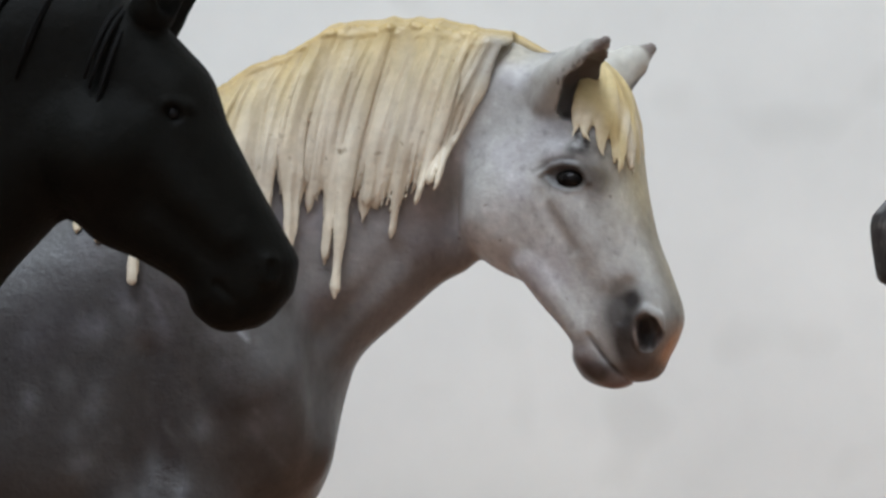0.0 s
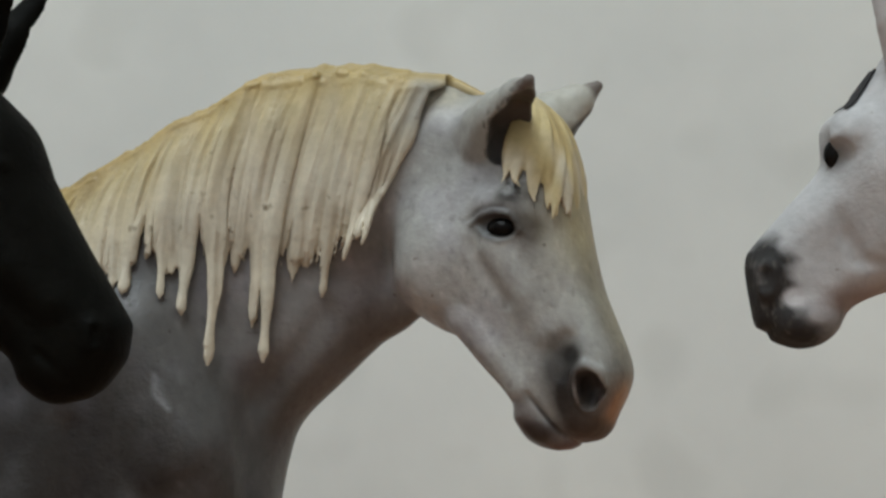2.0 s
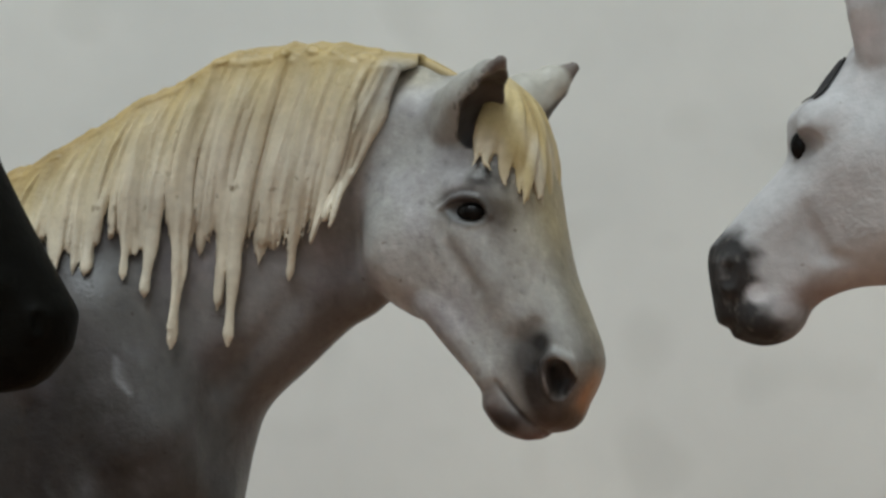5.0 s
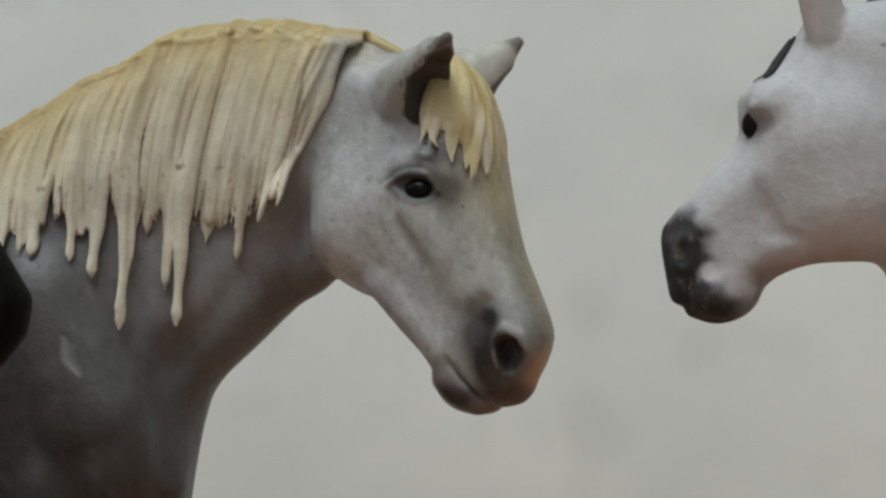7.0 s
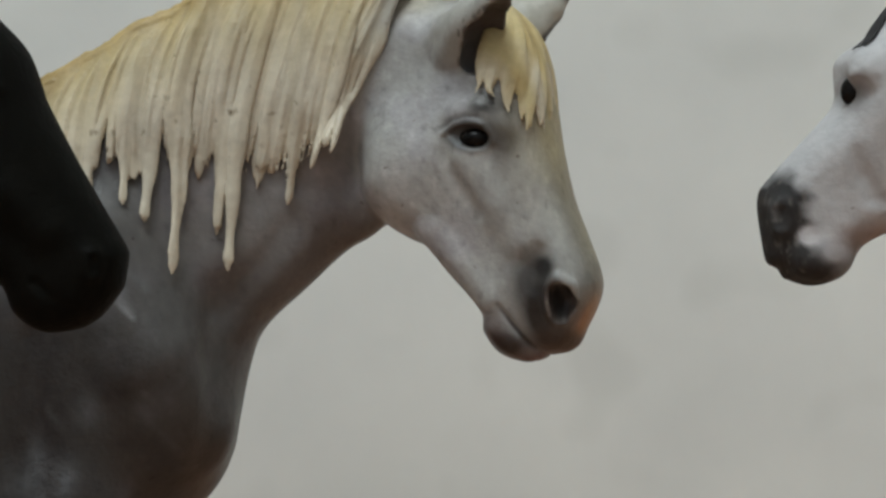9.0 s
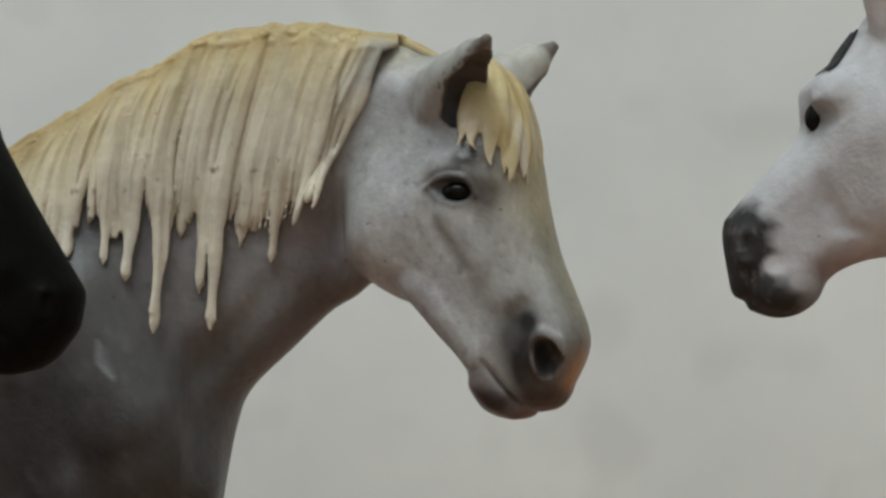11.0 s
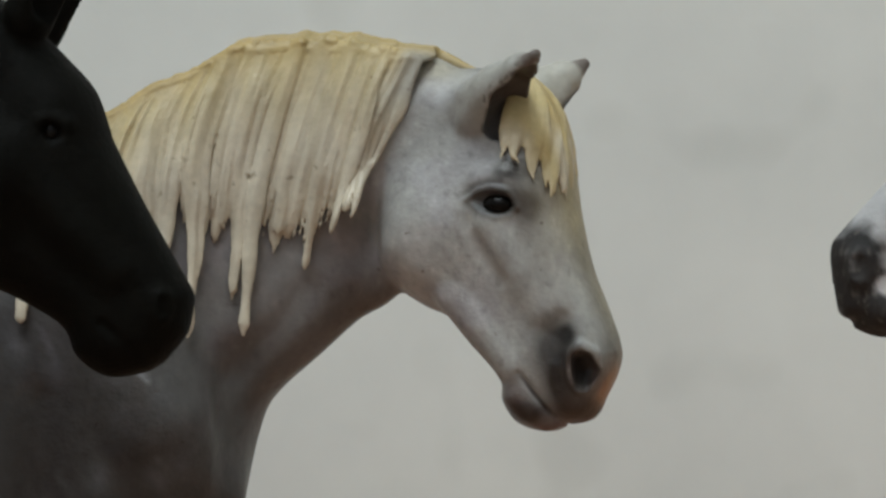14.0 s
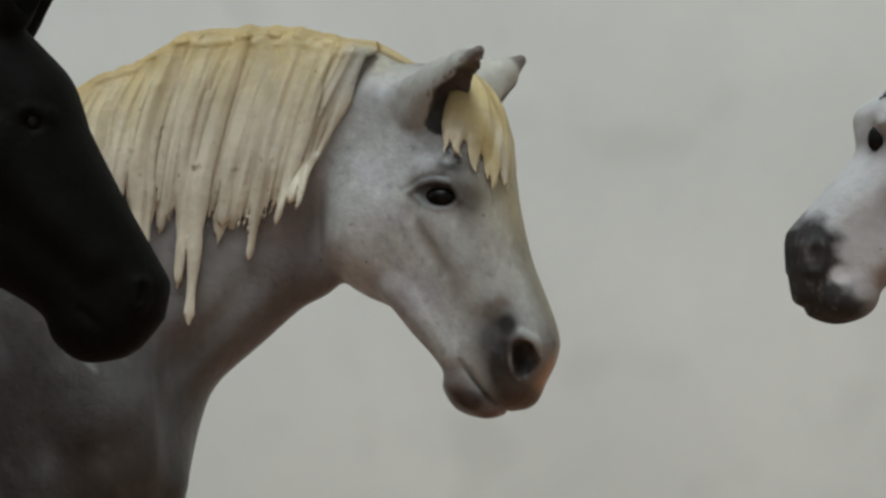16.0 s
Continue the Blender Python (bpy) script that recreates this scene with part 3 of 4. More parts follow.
            c = blend(c, (0.02, 0.016, 0.015), 0.95 * out * np.clip(1.7 * blob(uw, (0.68, 0, -1.86), (0.19, 1, 0.34)), 0, 1))
            c = blend(c, (0.05, 0.036, 0.03), 0.85 * out * np.clip(1.4 * blob(uw, (0.82, 0, -2.12), (0.22, 1, 0.13)), 0, 1))
            c = blend(c, (0.035, 0.025, 0.022), 0.92 * out * np.clip(1.6 * blob(uw, (0.22, 0, -2.22), (0.22, 1, 0.15)), 0, 1))
            ring = np.exp(-(((u + 0.0) / 0.32) ** 2 + ((w - 0.02) / 0.19) ** 2) ** 3) * out
            c = blend(c, (0.022, 0.018, 0.017), 0.95 * ring)
            c = blend(c, (0.075, 0.062, 0.058), 0.9 * out * np.clip(1.2 * blob(uw, (0.34, 0, -0.04), (0.16, 1, 0.24)), 0, 1))
            c = blend(c, (0.10, 0.085, 0.08), 0.8 * out * blob(uw, (-0.22, 0, 0.14), (0.16, 1, 0.07)))
            c = blend(c, (0.235, 0.223, 0.217), 0.8 * out * blob(uw, (-0.15, 0, 0.62), (0.42, 1, 0.33)))
            c = blend(c, (0.15, 0.138, 0.133), 0.85 * out * blob(uw, (0.18, 0, 0.32), (0.28, 1, 0.17)))
        c = blend(c, (0.44, 0.20, 0.085), 0.95 * np.clip(1.7 * blob(np.stack([u, v, w], 1), (1.10, 0.0, -1.92), (0.38, 0.22, 0.24)), 0, 1))
        c = blend(c, (0.055, 0.035, 0.028), 0.85 * np.clip(1.5 * blob(uw, (0.80, 0, -2.20), (0.22, 1, 0.12)), 0, 1))
        c = blend(c, (0.17, 0.06, 0.045), 0.85 * blob(np.stack([u, v, w], 1), (0.5, 0.0, -2.42), (0.3, 0.35, 0.13)))
        c = blend(c, (0.54, 0.45, 0.26), 0.85 * np.clip(1.25 * blob(np.stack([u, v, w], 1), (0.64, 0.06, 0.20), (0.36, 0.62, 0.80)), 0, 1))
        c = blend(c, (0.50, 0.43, 0.29), 0.75 * blob(np.stack([u, v, w], 1), (0.98, 0.1, -1.1), (0.25, 0.33, 0.75)))
        c = blend(c, (0.50, 0.45, 0.36), 0.85 * np.clip(1.3 * blob(p, (-0.72, 0.85, 1.52), (0.35, 0.8, 0.22)), 0, 1))
        # brushed mottling, pale dry-brush and a bluish wash
        n1, n2, n3 = cloud(p, 2.2, 1), cloud(p, 7.0, 2), cloud(p * (1, 1, 0.45), 16.0, 4)
        c = c * (0.84 + 0.30 * n1 + 0.14 * (n2 - 0.5))[:, None]
        c = blend(c, c * (0.95, 0.94, 1.0), 0.8 * np.clip((n1 - 0.5) * 5, 0, 1))
        c = blend(c, c * 1.22, np.clip((n3 - 0.60) * 7, 0, 1) * 0.7)
        c = blend(c, c * 0.70, np.clip((0.38 - n3) * 7, 0, 1) * 0.7)
        # brow shadow below the forelock, broken up and put into the colour
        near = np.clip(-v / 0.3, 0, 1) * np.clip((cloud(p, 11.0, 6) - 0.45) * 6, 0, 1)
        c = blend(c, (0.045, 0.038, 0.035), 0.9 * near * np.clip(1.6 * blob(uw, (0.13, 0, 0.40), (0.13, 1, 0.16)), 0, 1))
        # light backs and dark insides of the ears
        for (b, tip, op, r), shade in zip(EARS, ((0.385, 0.368, 0.335), (0.52, 0.49, 0.43))):
            ax = tip - b
            t = ((p - b) @ ax) / (ax @ ax)
            near = np.clip((0.06 - along(p, [b, b + ax * 0.4, tip], [r, r, r * 0.5])) / 0.1, 0, 1) * np.clip(t / 0.2 + 0.3, 0, 1)
            c = blend(c, shade, near)
            gap = along(p, *ear_hollow(b, tip, op, r))
            inner = np.clip((0.035 + 0.012 * np.sin(p[:, 2] * 37 + p[:, 0] * 23) - gap) / 0.03, 0, 1)
            chip = np.clip(1 - np.abs(gap - 0.055) / 0.022, 0, 1) * np.clip(np.sin(p[:, 2] * 31 + 1.3 * np.sin(p[:, 0] * 47)) * 3 - 0.6, 0, 1)
            c = blend(c, (0.09, 0.07, 0.06), 0.85 * chip * np.clip((t - 0.3) / 0.1, 0, 1))
            c = blend(c, (0.085, 0.068, 0.06), 0.97 * inner)
            # faint grey sheen low in the hollow, painted as a paler tone
            c = blend(c, (0.30, 0.29, 0.28), 0.7 * inner * np.clip((0.30 - t) / 0.28, 0, 1))
            c = blend(c, (0.15, 0.115, 0.10), 0.9 * near * np.clip((t - 0.86) / 0.08, 0, 1))
        # far ear: dark painted lower edge stands in for its turned-away, shaded hollow
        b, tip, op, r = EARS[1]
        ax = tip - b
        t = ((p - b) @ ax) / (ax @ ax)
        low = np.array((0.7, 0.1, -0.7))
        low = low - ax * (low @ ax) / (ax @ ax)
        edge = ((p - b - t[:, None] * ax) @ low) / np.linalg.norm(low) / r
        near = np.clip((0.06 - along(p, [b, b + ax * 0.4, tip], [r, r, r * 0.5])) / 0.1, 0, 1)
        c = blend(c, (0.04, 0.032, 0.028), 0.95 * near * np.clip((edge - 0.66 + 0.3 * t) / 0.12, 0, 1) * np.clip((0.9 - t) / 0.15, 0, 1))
        for side in (-1, 1):
            c = blend(c, (0.16, 0.122, 0.115), 0.75 * np.clip(v * side / 0.2, 0, 1) * np.clip(1.3 * blob(uw, (0.12, 0, -2.02), (0.17, 1, 0.17)), 0, 1))
            c = blend(c, (0.04, 0.028, 0.025), 0.85 * np.clip(v * side / 0.2, 0, 1) * np.clip(1.4 * blob(uw, (0.24, 0, -2.24), (0.2, 1, 0.13)), 0, 1))
            e = np.stack([u, v * side, w], 1)
            c = blend(c, (0.016, 0.013, 0.012), 0.99 * np.clip(2.0 * blob(e, (0.87, 0.33, -1.75), (0.15, 0.19, 0.19)), 0, 1))
            c = blend(c, (0.16, 0.125, 0.11), 0.8 * np.clip(1.6 * blob(e, (0.985, 0.36, -1.80), (0.045, 0.16, 0.15)), 0, 1))
            m = along(p, [H(a, side * b, d) for a, b, d in MOUTH], [0.03] * len(MOUTH))
            c = blend(c, (0.02, 0.013, 0.012), 0.9 * np.clip((0.012 - m) / 0.03, 0, 1))
            m = along(p, [H(a, side * 0.84, d) for a, d in LID], [0.01] * len(LID))
            c = blend(c, (0.12, 0.11, 0.11), 0.6 * np.clip((0.06 - m) / 0.06, 0, 1))
        m = along(p, settle([H(a, b, d) for a, b, d in RIM], skin, 0.03)[0], [0.025] * len(RIM))
        chips = cloud(p, 12.0, 11)
        c = blend(c, (0.085, 0.07, 0.064), 0.6 * np.clip((0.13 - m) / 0.10, 0, 1) * np.clip((0.97 - u) / 0.1, 0, 1))
        c = blend(c, (0.02, 0.017, 0.016), 0.92 * np.clip(-v / 0.25, 0, 1) * np.clip(1.7 * blob(uw, (0.71, 0, -1.39), (0.10, 1, 0.095)) - 0.1, 0, 1))
        c = blend(c, (0.34, 0.30, 0.285), 0.8 * np.clip((0.03 - m) / 0.03, 0, 1) * np.clip((chips - 0.47) * 6, 0, 1))
        c = blend(c, (0.06, 0.042, 0.036), 0.85 * np.clip((0.03 - m) / 0.03, 0, 1) * np.clip((0.44 - chips) * 6, 0, 1) * (w > -1.75))
        return c

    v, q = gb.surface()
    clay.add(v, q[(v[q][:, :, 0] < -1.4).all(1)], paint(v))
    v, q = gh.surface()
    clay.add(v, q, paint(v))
    for side in (-1, 1):
        clay.ball(H(0.0, side * 0.70, -0.015), np.stack([F, L, Z]), (0.18, 0.155, 0.118))

    # ---- mane: locks of combed strands, each lock running out in a tip
    cream, ochre = np.array((0.70, 0.625, 0.515)), np.array((0.60, 0.465, 0.22))

    gm = Grid((-6.0, -0.7, -1.75), (0.2, 2.75, 2.2), 0.020)

    def crest_z(x):
        return np.interp(x, [-7.5, -6.6, -5.5, -4.5, -3.5, -2.6, -1.6, -0.9, -0.4, 0.1], [-0.6, -0.36, 0.18, 0.80, 1.44, 1.80, 1.87, 1.78, 1.61, 1.41])

    def strand(x0, x1, z1, width, thick, lift, sway, converge, drip=0.0, n=24, wet=0.0, soft=0.014):
        """converge: how far to the side the strand stands in its lock, before it closes in on the tip."""
        s = np.linspace(0, 1, n)
        z0 = crest_z(x0) + 0.05
        close = np.clip((s - 0.5) / 0.34, 0, 1)
        arc = np.interp(x1, [-3.6, -1.8], [0.85, 0.25])
        x = x0 + (x1 - x0) * (arc * (1 - (1 - s) ** 3.2) + (1 - arc) * s ** 1.1) + converge * (1 - 0.8 * close ** 1.3)
        x = x + sway[0] * np.sin(s * sway[1] + sway[2]) * np.minimum(s * 2, 1) * (1 - 0.5 * close)
        k = 7
        over = np.linspace(0.75, -0.44, k)
        xs = x0 + converge
        rise = lift[0] + lift[1] * np.interp(np.linspace(0, 1, n), [0, 0.25, 0.5, 1], [0.25, 0.5, 1.0, 0.9])
        rise = rise * np.interp(np.arange(n), [0, k - 1, k + 5], [0.3, 0.85, 1.0]) * np.interp(x1, [-1.75, -1.3], [1.0, 0.4])
        t0, n0 = settle(np.stack([np.full(k, xs), grey_mid(xs) + over, crest_z(xs) + 0.25 - 0.5 * over ** 2], 1), gb, rise[:k])
        t0[:, 0] = xs
        zl = t0[-1, 2] + (z1 - t0[-1, 2]) * (np.arange(1, n - k + 1) / (n - k))
        sl = (z0 - zl) / (z0 - z1)
        xl = np.interp(sl, s, x)
        p = np.stack([xl, grey_mid(xl) - 1.3, zl], 1)
        q, n1 = settle(p, gb, rise[k:])
        path = np.concatenate([t0, np.stack([xl, q[:, 1], zl], 1)])
        normal = np.concatenate([n0, n1])
        s = np.concatenate([np.linspace(0, sl[0] * 0.9, k), sl])
        w = np.interp(np.arange(len(s)), [0, k - 1], [0.45, 1.0]) * width * np.interp(s, [0, 0.2, 0.75, 0.9, 0.96, 1], [0.8, 1.0, 0.9, 0.6 + drip * 0.2, 0.5 + drip, 0.1 + 0.3 * drip])
        w = w * np.interp(x1, [-1.75, -1.3], [1.0, 0.6])
        w = w * (1 + wet * np.sin(s * 27 + sway[2]) * np.clip((s - 0.45) * 4, 0.2, 1))
        gm.lay(path, w, normal, max(thick / width, 0.45), soft)

    def lower(x):
        return np.interp(x, [-7, -5, -4.3, -3.6, -3.0, -2.6, -2.1, -1.8, -1.5, -1.3], [-0.65, -0.38, -0.32, -0.16, -0.16, -0.24, -0.27, -0.16, 0.12, 0.5])

    def root(tx):
        return tx + 0.24 + 0.42 * np.interp(tx, [-6, -3.6, -2.6, -1.7, -1.4], [0.2, 0.5, 0.75, 0.95, 0.85])

    still = (0.0, 1.0, 0.0)
    for i in range(110):  # the smooth under-layer
        tx = -5.7 + 4.4 * (i + 0.5) / 110
        strand(root(tx), tx, lower(tx) + 0.22 * math.sin(tx * 9.0) + random.uniform(-0.16, 0.22), 0.085, 0.05, (0.02, 0.01), still, 0.0, soft=0.04)
    tips = [(-5.45, -0.9), (-5.2, -0.7), (-4.97, -1.40), (-4.84, -0.63), (-4.53, -0.91), (-4.18, -0.71), (-3.79, -0.77), (-3.55, -0.96),
            (-3.26, -1.52), (-2.83, -1.09), (-2.64, -1.51), (-2.30, -0.36), (-2.05, -0.76), (-1.76, -0.36), (-1.62, -0.10), (-1.49, 0.08), (-1.33, 0.36)]
    for i, (tx, tz) in enumerate(tips):
        left = tips[i - 1][0] if i else tx - 0.35
        right = tips[i + 1][0] if i + 1 < len(tips) else tx + 0.16
        span = 0.5 * (root(right) - root(left)) * 0.62
        sway = (random.uniform(-0.10, 0.10), random.uniform(3, 5.5), random.uniform(0, 6))
        count = max(9, int(span / 0.017))
        high, lean = random.uniform(0.02, 0.075) * np.interp(tx, [-2.2, -1.4], [1.0, 0.5]), random.choice((-0.8, 0.5, 0.8))
        for j in range(count):
            a = -1 + 2 * (j + 0.5) / count + random.uniform(-0.05, 0.05)
            z1 = tz + abs(a) ** 1.3 * max(lower(tx) - tz, 0.05) * random.uniform(0.55, 1.1)
            long = abs(a) < 0.3
            strand(root(tx), tx, z1, random.uniform(0.026, 0.042) + (0.030 if long else 0), random.uniform(0.020, 0.030), (0.015 + high * (1 - a * a) * (1 + lean * a), random.uniform(-0.02, 0.045)), sway, a * span, drip=0.35 if long else 0.0, n=34 if long else 24, wet=0.14 if long else 0.08)
    for i in range(330):   # loose single strands
        tx = random.uniform(-5.4, -1.5)
        strand(root(tx) + random.uniform(-0.08, 0.08), tx, lower(tx) + random.uniform(-0.2, 0.75), random.uniform(0.022, 0.032), 0.025, (random.uniform(0.015, 0.055), 0.035),
               (random.uniform(-0.05, 0.05), random.uniform(3, 7), random.uniform(0, 6)), 0.0)
    # stray rolls of hair beyond the crest
    for i in range(7):
        x = np.minimum(np.linspace(0, 1, 10) * random.uniform(0.4, 0.8) + random.uniform(-5.9, -0.75), 0.05)
        z = crest_z(x) + random.uniform(-0.06, -0.01) + 0.03 * np.sin(x * 9)
        y = np.array([grey_mid(t) for t in x]) + random.uniform(0.25, 0.5)
        gm.chain(np.stack([x, y, z], 1), random.uniform(0.06, 0.09) * np.sin(np.linspace(0.35, 2.8, 10)), 0.05)
    for off in (0.14, 0.30):   # the last hair between crest and ears
        x = np.linspace(-1.15, 0.0, 8)
        gm.chain(np.stack([x, grey_mid(x) + off, crest_z(x) - 0.03 - 0.4 * off ** 2], 1), np.interp(x, [-1.15, -0.6, 0.0], [0.04, 0.07, 0.05]), 0.15)
    v, q = gm.surface()
    # comb marks: ridges that run along the strands from the crest to the tips
    down = np.clip((crest_z(v[:, 0]) - v[:, 2]) / (crest_z(v[:, 0]) - lower(v[:, 0]) + 0.01), 0, 1.6)
    arc = np.interp(v[:, 0], [-3.6, -1.8], [0.85, 0.25])
    tx = v[:, 0].copy()
    for _ in range(6):
        part = np.minimum(down, 1)
        tx = v[:, 0] - (root(tx) - tx) * (1 - (arc * (1 - (1 - part) ** 3.2) + (1 - arc) * part ** 1.1))
    comb = np.stack([tx, 0 * tx, 0.10 * down], 1)
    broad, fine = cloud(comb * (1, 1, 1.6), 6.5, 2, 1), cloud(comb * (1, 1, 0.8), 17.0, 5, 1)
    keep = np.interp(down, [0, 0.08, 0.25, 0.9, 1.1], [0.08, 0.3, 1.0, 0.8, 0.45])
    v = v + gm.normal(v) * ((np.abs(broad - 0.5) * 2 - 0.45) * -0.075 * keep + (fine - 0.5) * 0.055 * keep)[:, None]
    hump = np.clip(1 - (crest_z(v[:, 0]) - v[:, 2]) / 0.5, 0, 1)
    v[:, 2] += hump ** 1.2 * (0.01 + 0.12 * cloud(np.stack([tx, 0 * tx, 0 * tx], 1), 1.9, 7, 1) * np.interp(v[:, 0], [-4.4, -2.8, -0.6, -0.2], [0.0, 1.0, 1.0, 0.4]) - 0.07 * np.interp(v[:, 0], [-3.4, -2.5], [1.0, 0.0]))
    # darker tone for the grooves: paint wash plus groove shade put into the hue
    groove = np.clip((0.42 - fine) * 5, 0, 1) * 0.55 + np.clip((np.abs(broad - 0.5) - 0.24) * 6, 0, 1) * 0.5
    span = crest_z(v[:, 0]) - v[:, 2]
    mask = np.clip(1 - span / 1.35 + 0.06 * np.sin(v[:, 0] * 7.3) + 0.04 * np.sin(v[:, 0] * 19 + v[:, 2] * 2), 0, 1) ** 1.3
    tint = 0.90 + 0.12 * cloud(v, 2.0, 3) + 0.04 * np.sin(v[:, 0] * 11 + 0.6 * v[:, 2])
    rim = np.clip(1 - span / 0.34 + 0.1 * np.sin(v[:, 0] * 5.1), 0, 1) * np.interp(v[:, 0], [-5, -3.2, -1.8], [1.0, 0.9, 0.55])
    hue = cream * (1 - mask[:, None]) + ochre * mask[:, None]
    hue = blend(hue, (0.45, 0.30, 0.11), 0.8 * rim) * tint[:, None]
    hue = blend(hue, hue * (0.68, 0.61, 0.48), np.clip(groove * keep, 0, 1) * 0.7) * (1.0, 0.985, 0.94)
    hue = blend(hue, (0.40, 0.385, 0.36), 0.75 * np.clip((tx + 1.62) / 0.3, 0, 1) * np.clip((0.8 - down) / 0.4, 0, 1) * np.clip(down / 0.15, 0, 1))
    # slits between strands: no holes, only their shade put into the colour
    slit_shade = np.clip((cloud(v * (1, 1, 0.6), 13.0, 9) - 0.70) * 12, 0, 1) * np.clip(1 - np.abs(down - 0.75) / 0.3, 0, 1)
    clay.add(v, q, blend(hue, (0.20, 0.14, 0.08), 0.7 * slit_shade))
    # ---- forelock
    gf = Grid((-0.4, -0.75, -0.2), (1.35, 1.75, 1.75), 0.020)
    for i in range(340):
        a = random.random() ** 1.1
        under = i < 60
        v0 = -0.06 + 0.36 * a + random.uniform(-0.04, 0.04)
        lock = np.round(a * 11) / 11
        flat = np.clip((a - 0.30) / 0.22, 0, 1)
        v1 = -0.80 + 1.45 * (a * 0.45 + lock * 0.55) + random.uniform(-0.02, 0.02)
        w1 = np.interp(lock, [0, 0.1, 0.22, 0.36, 0.5, 0.7, 1.0], [0.46, 0.34, 0.14, 0.04, 0.0, -0.05, 0.15]) + 2.2 * abs(a - lock) + random.uniform(-0.08, 0.08) + (0.1 if under else random.choice((0, 0, 0.12, 0.3)))
        s = np.linspace(0, 1, 18)
        bow = 0.06 * np.sin(s * 3.1) * (1 if i % 2 else -1)
        p = np.stack([H(0.05 + (0.6 - 0.75 * max(0, -v1)) * ss, v0 + (v1 - v0) * ss ** 1.05 + bb, 1.48 + (w1 - 1.48) * ss) for ss, bb in zip(s, bow)])
        q, nrm = settle(p, skin, (0.02 if under else 0.040 + 0.016 * math.cos(a * 69)) + 0.03 * a - (0.09 + 0.03 * a) * flat * np.clip((s - 0.25) / 0.6, 0, 1))
        wd = (random.uniform(0.055, 0.075) if under else random.uniform(0.020, 0.030)) * np.interp(s, [0, 0.3, 0.85, 1], [0.9, 1.0, 0.8, 0.3 if a < 0.5 else 0.15])
        gf.lay(q, wd, nrm, 0.6, 0.03)
    v, q = gf.surface()
    side = (v - C) @ L
    fan = np.arctan2(side - 0.10, 1.75 - v[:, 2])
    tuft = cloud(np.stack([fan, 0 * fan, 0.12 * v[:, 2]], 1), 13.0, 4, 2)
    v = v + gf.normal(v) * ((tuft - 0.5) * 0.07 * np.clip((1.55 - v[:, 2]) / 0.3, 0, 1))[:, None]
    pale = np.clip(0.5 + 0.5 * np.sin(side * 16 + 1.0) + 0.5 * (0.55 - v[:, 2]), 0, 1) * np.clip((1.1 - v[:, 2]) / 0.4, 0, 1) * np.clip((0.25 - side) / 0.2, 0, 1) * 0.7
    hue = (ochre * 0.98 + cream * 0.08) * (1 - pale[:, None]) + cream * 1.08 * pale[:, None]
    # hollows between tufts darkened in the hue: wash and their shade together
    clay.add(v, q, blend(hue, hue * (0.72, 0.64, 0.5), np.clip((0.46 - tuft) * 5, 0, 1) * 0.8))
    ob = clay.finish("horse_figurine", [GREY_PAINT, EYE])
    return tagged(ob, "dapple grey plastic toy horse with cream mane on wooden table", "toy horse")


# ------------------------------------------------------------------ black and white figures
def small_figure(head_pts, body_pts, y0, facing, axis, widths, body_w, feet, tops, leg_scale, ears, eye, nostril, mouth, fine_box, paint, coarse_box, extra, tuck=1.0):
    head, body = Profile(head_pts), Profile(body_pts)
    a, b = np.array(axis[0]), np.array(axis[1])

    def base(g):
        x, y, z = g.p
        v = y - y0
        s = np.clip(((x - a[0]) * (b - a)[0] + (z - a[1]) * (b - a)[1]) / ((b - a) @ (b - a)), 0, 1)
        half = flow(s, [0, 0.3, 0.55, 0.7, 0.85, 1], widths, 0.05)
        fh = inflate(head, x, v, z, half, half * 0.8)
        hb = flow(x * facing, body_w[0], body_w[1], 0.3)
        fb = inflate(body, x, v, z, hb, hb * 1.05)
        g.f = smin(fh, fb, 0.14).astype(np.float32)

    gb = Grid(*coarse_box, 0.09)
    base(gb)
    legs(gb, feet, tops, leg_scale, -LIFT)
    gh = Grid(*fine_box, 0.026)
    base(gh)
    for bs, tp, op, r in ears:
        ear(gh, bs, tp, op, r)
    ex, ez, half, er = eye
    nx, nz, nhalf, nr = nostril
    for side, half in ((-1, half), (1, half * tuck)):
        if tuck == 1 or side < 0:
            gh.chain([(ex - 0.06 * facing, y0 + side * half, ez + er * 0.95), (ex + (0.12 if facing > 0 else -0.01), y0 + side * half * 0.95, ez + er * 0.85)], [er * 0.5, er * 0.35], 0.1)
        gh.chain([(ex, y0 + side * (half + 0.03), ez), (ex + 0.02, y0 + side * (half + 0.03), ez - 0.02)], [er * 0.9, er * 0.9], 0.05, cut=True)
        gh.chain([(nx, y0 + side * nhalf, nz + 0.05), (nx, y0 + side * nhalf, nz - 0.08)], [nr * 1.5, nr * 1.4], 0.1)
        gh.chain([(nx + 0.03 * facing, y0 + side * (nhalf + nr * 1.3), nz + 0.03), (nx + 0.03 * facing, y0 + side * (nhalf + nr * 1.3), nz - 0.06)], [nr, nr], 0.04, cut=True)
        gh.chain([(mx, y0 + side * mv, mz) for mx, mv, mz in mouth], [0.025] * len(mouth), 0.05, cut=True)
    extra(gh, gb)
    clay = Clay()
    v, q = gb.surface()
    clay.add(v, q, paint(v))
    v, q = gh.surface()
    clay.add(v, q, paint(v))
    for side, half in ((-1, half), (1, half * tuck)):
        clay.ball((ex + (0.06 if tuck < 1 and side > 0 else 0), y0 + side * (half - er * 0.35), ez), np.eye(3), (er * 0.85, er * 0.6, er))
    return clay, gh, gb


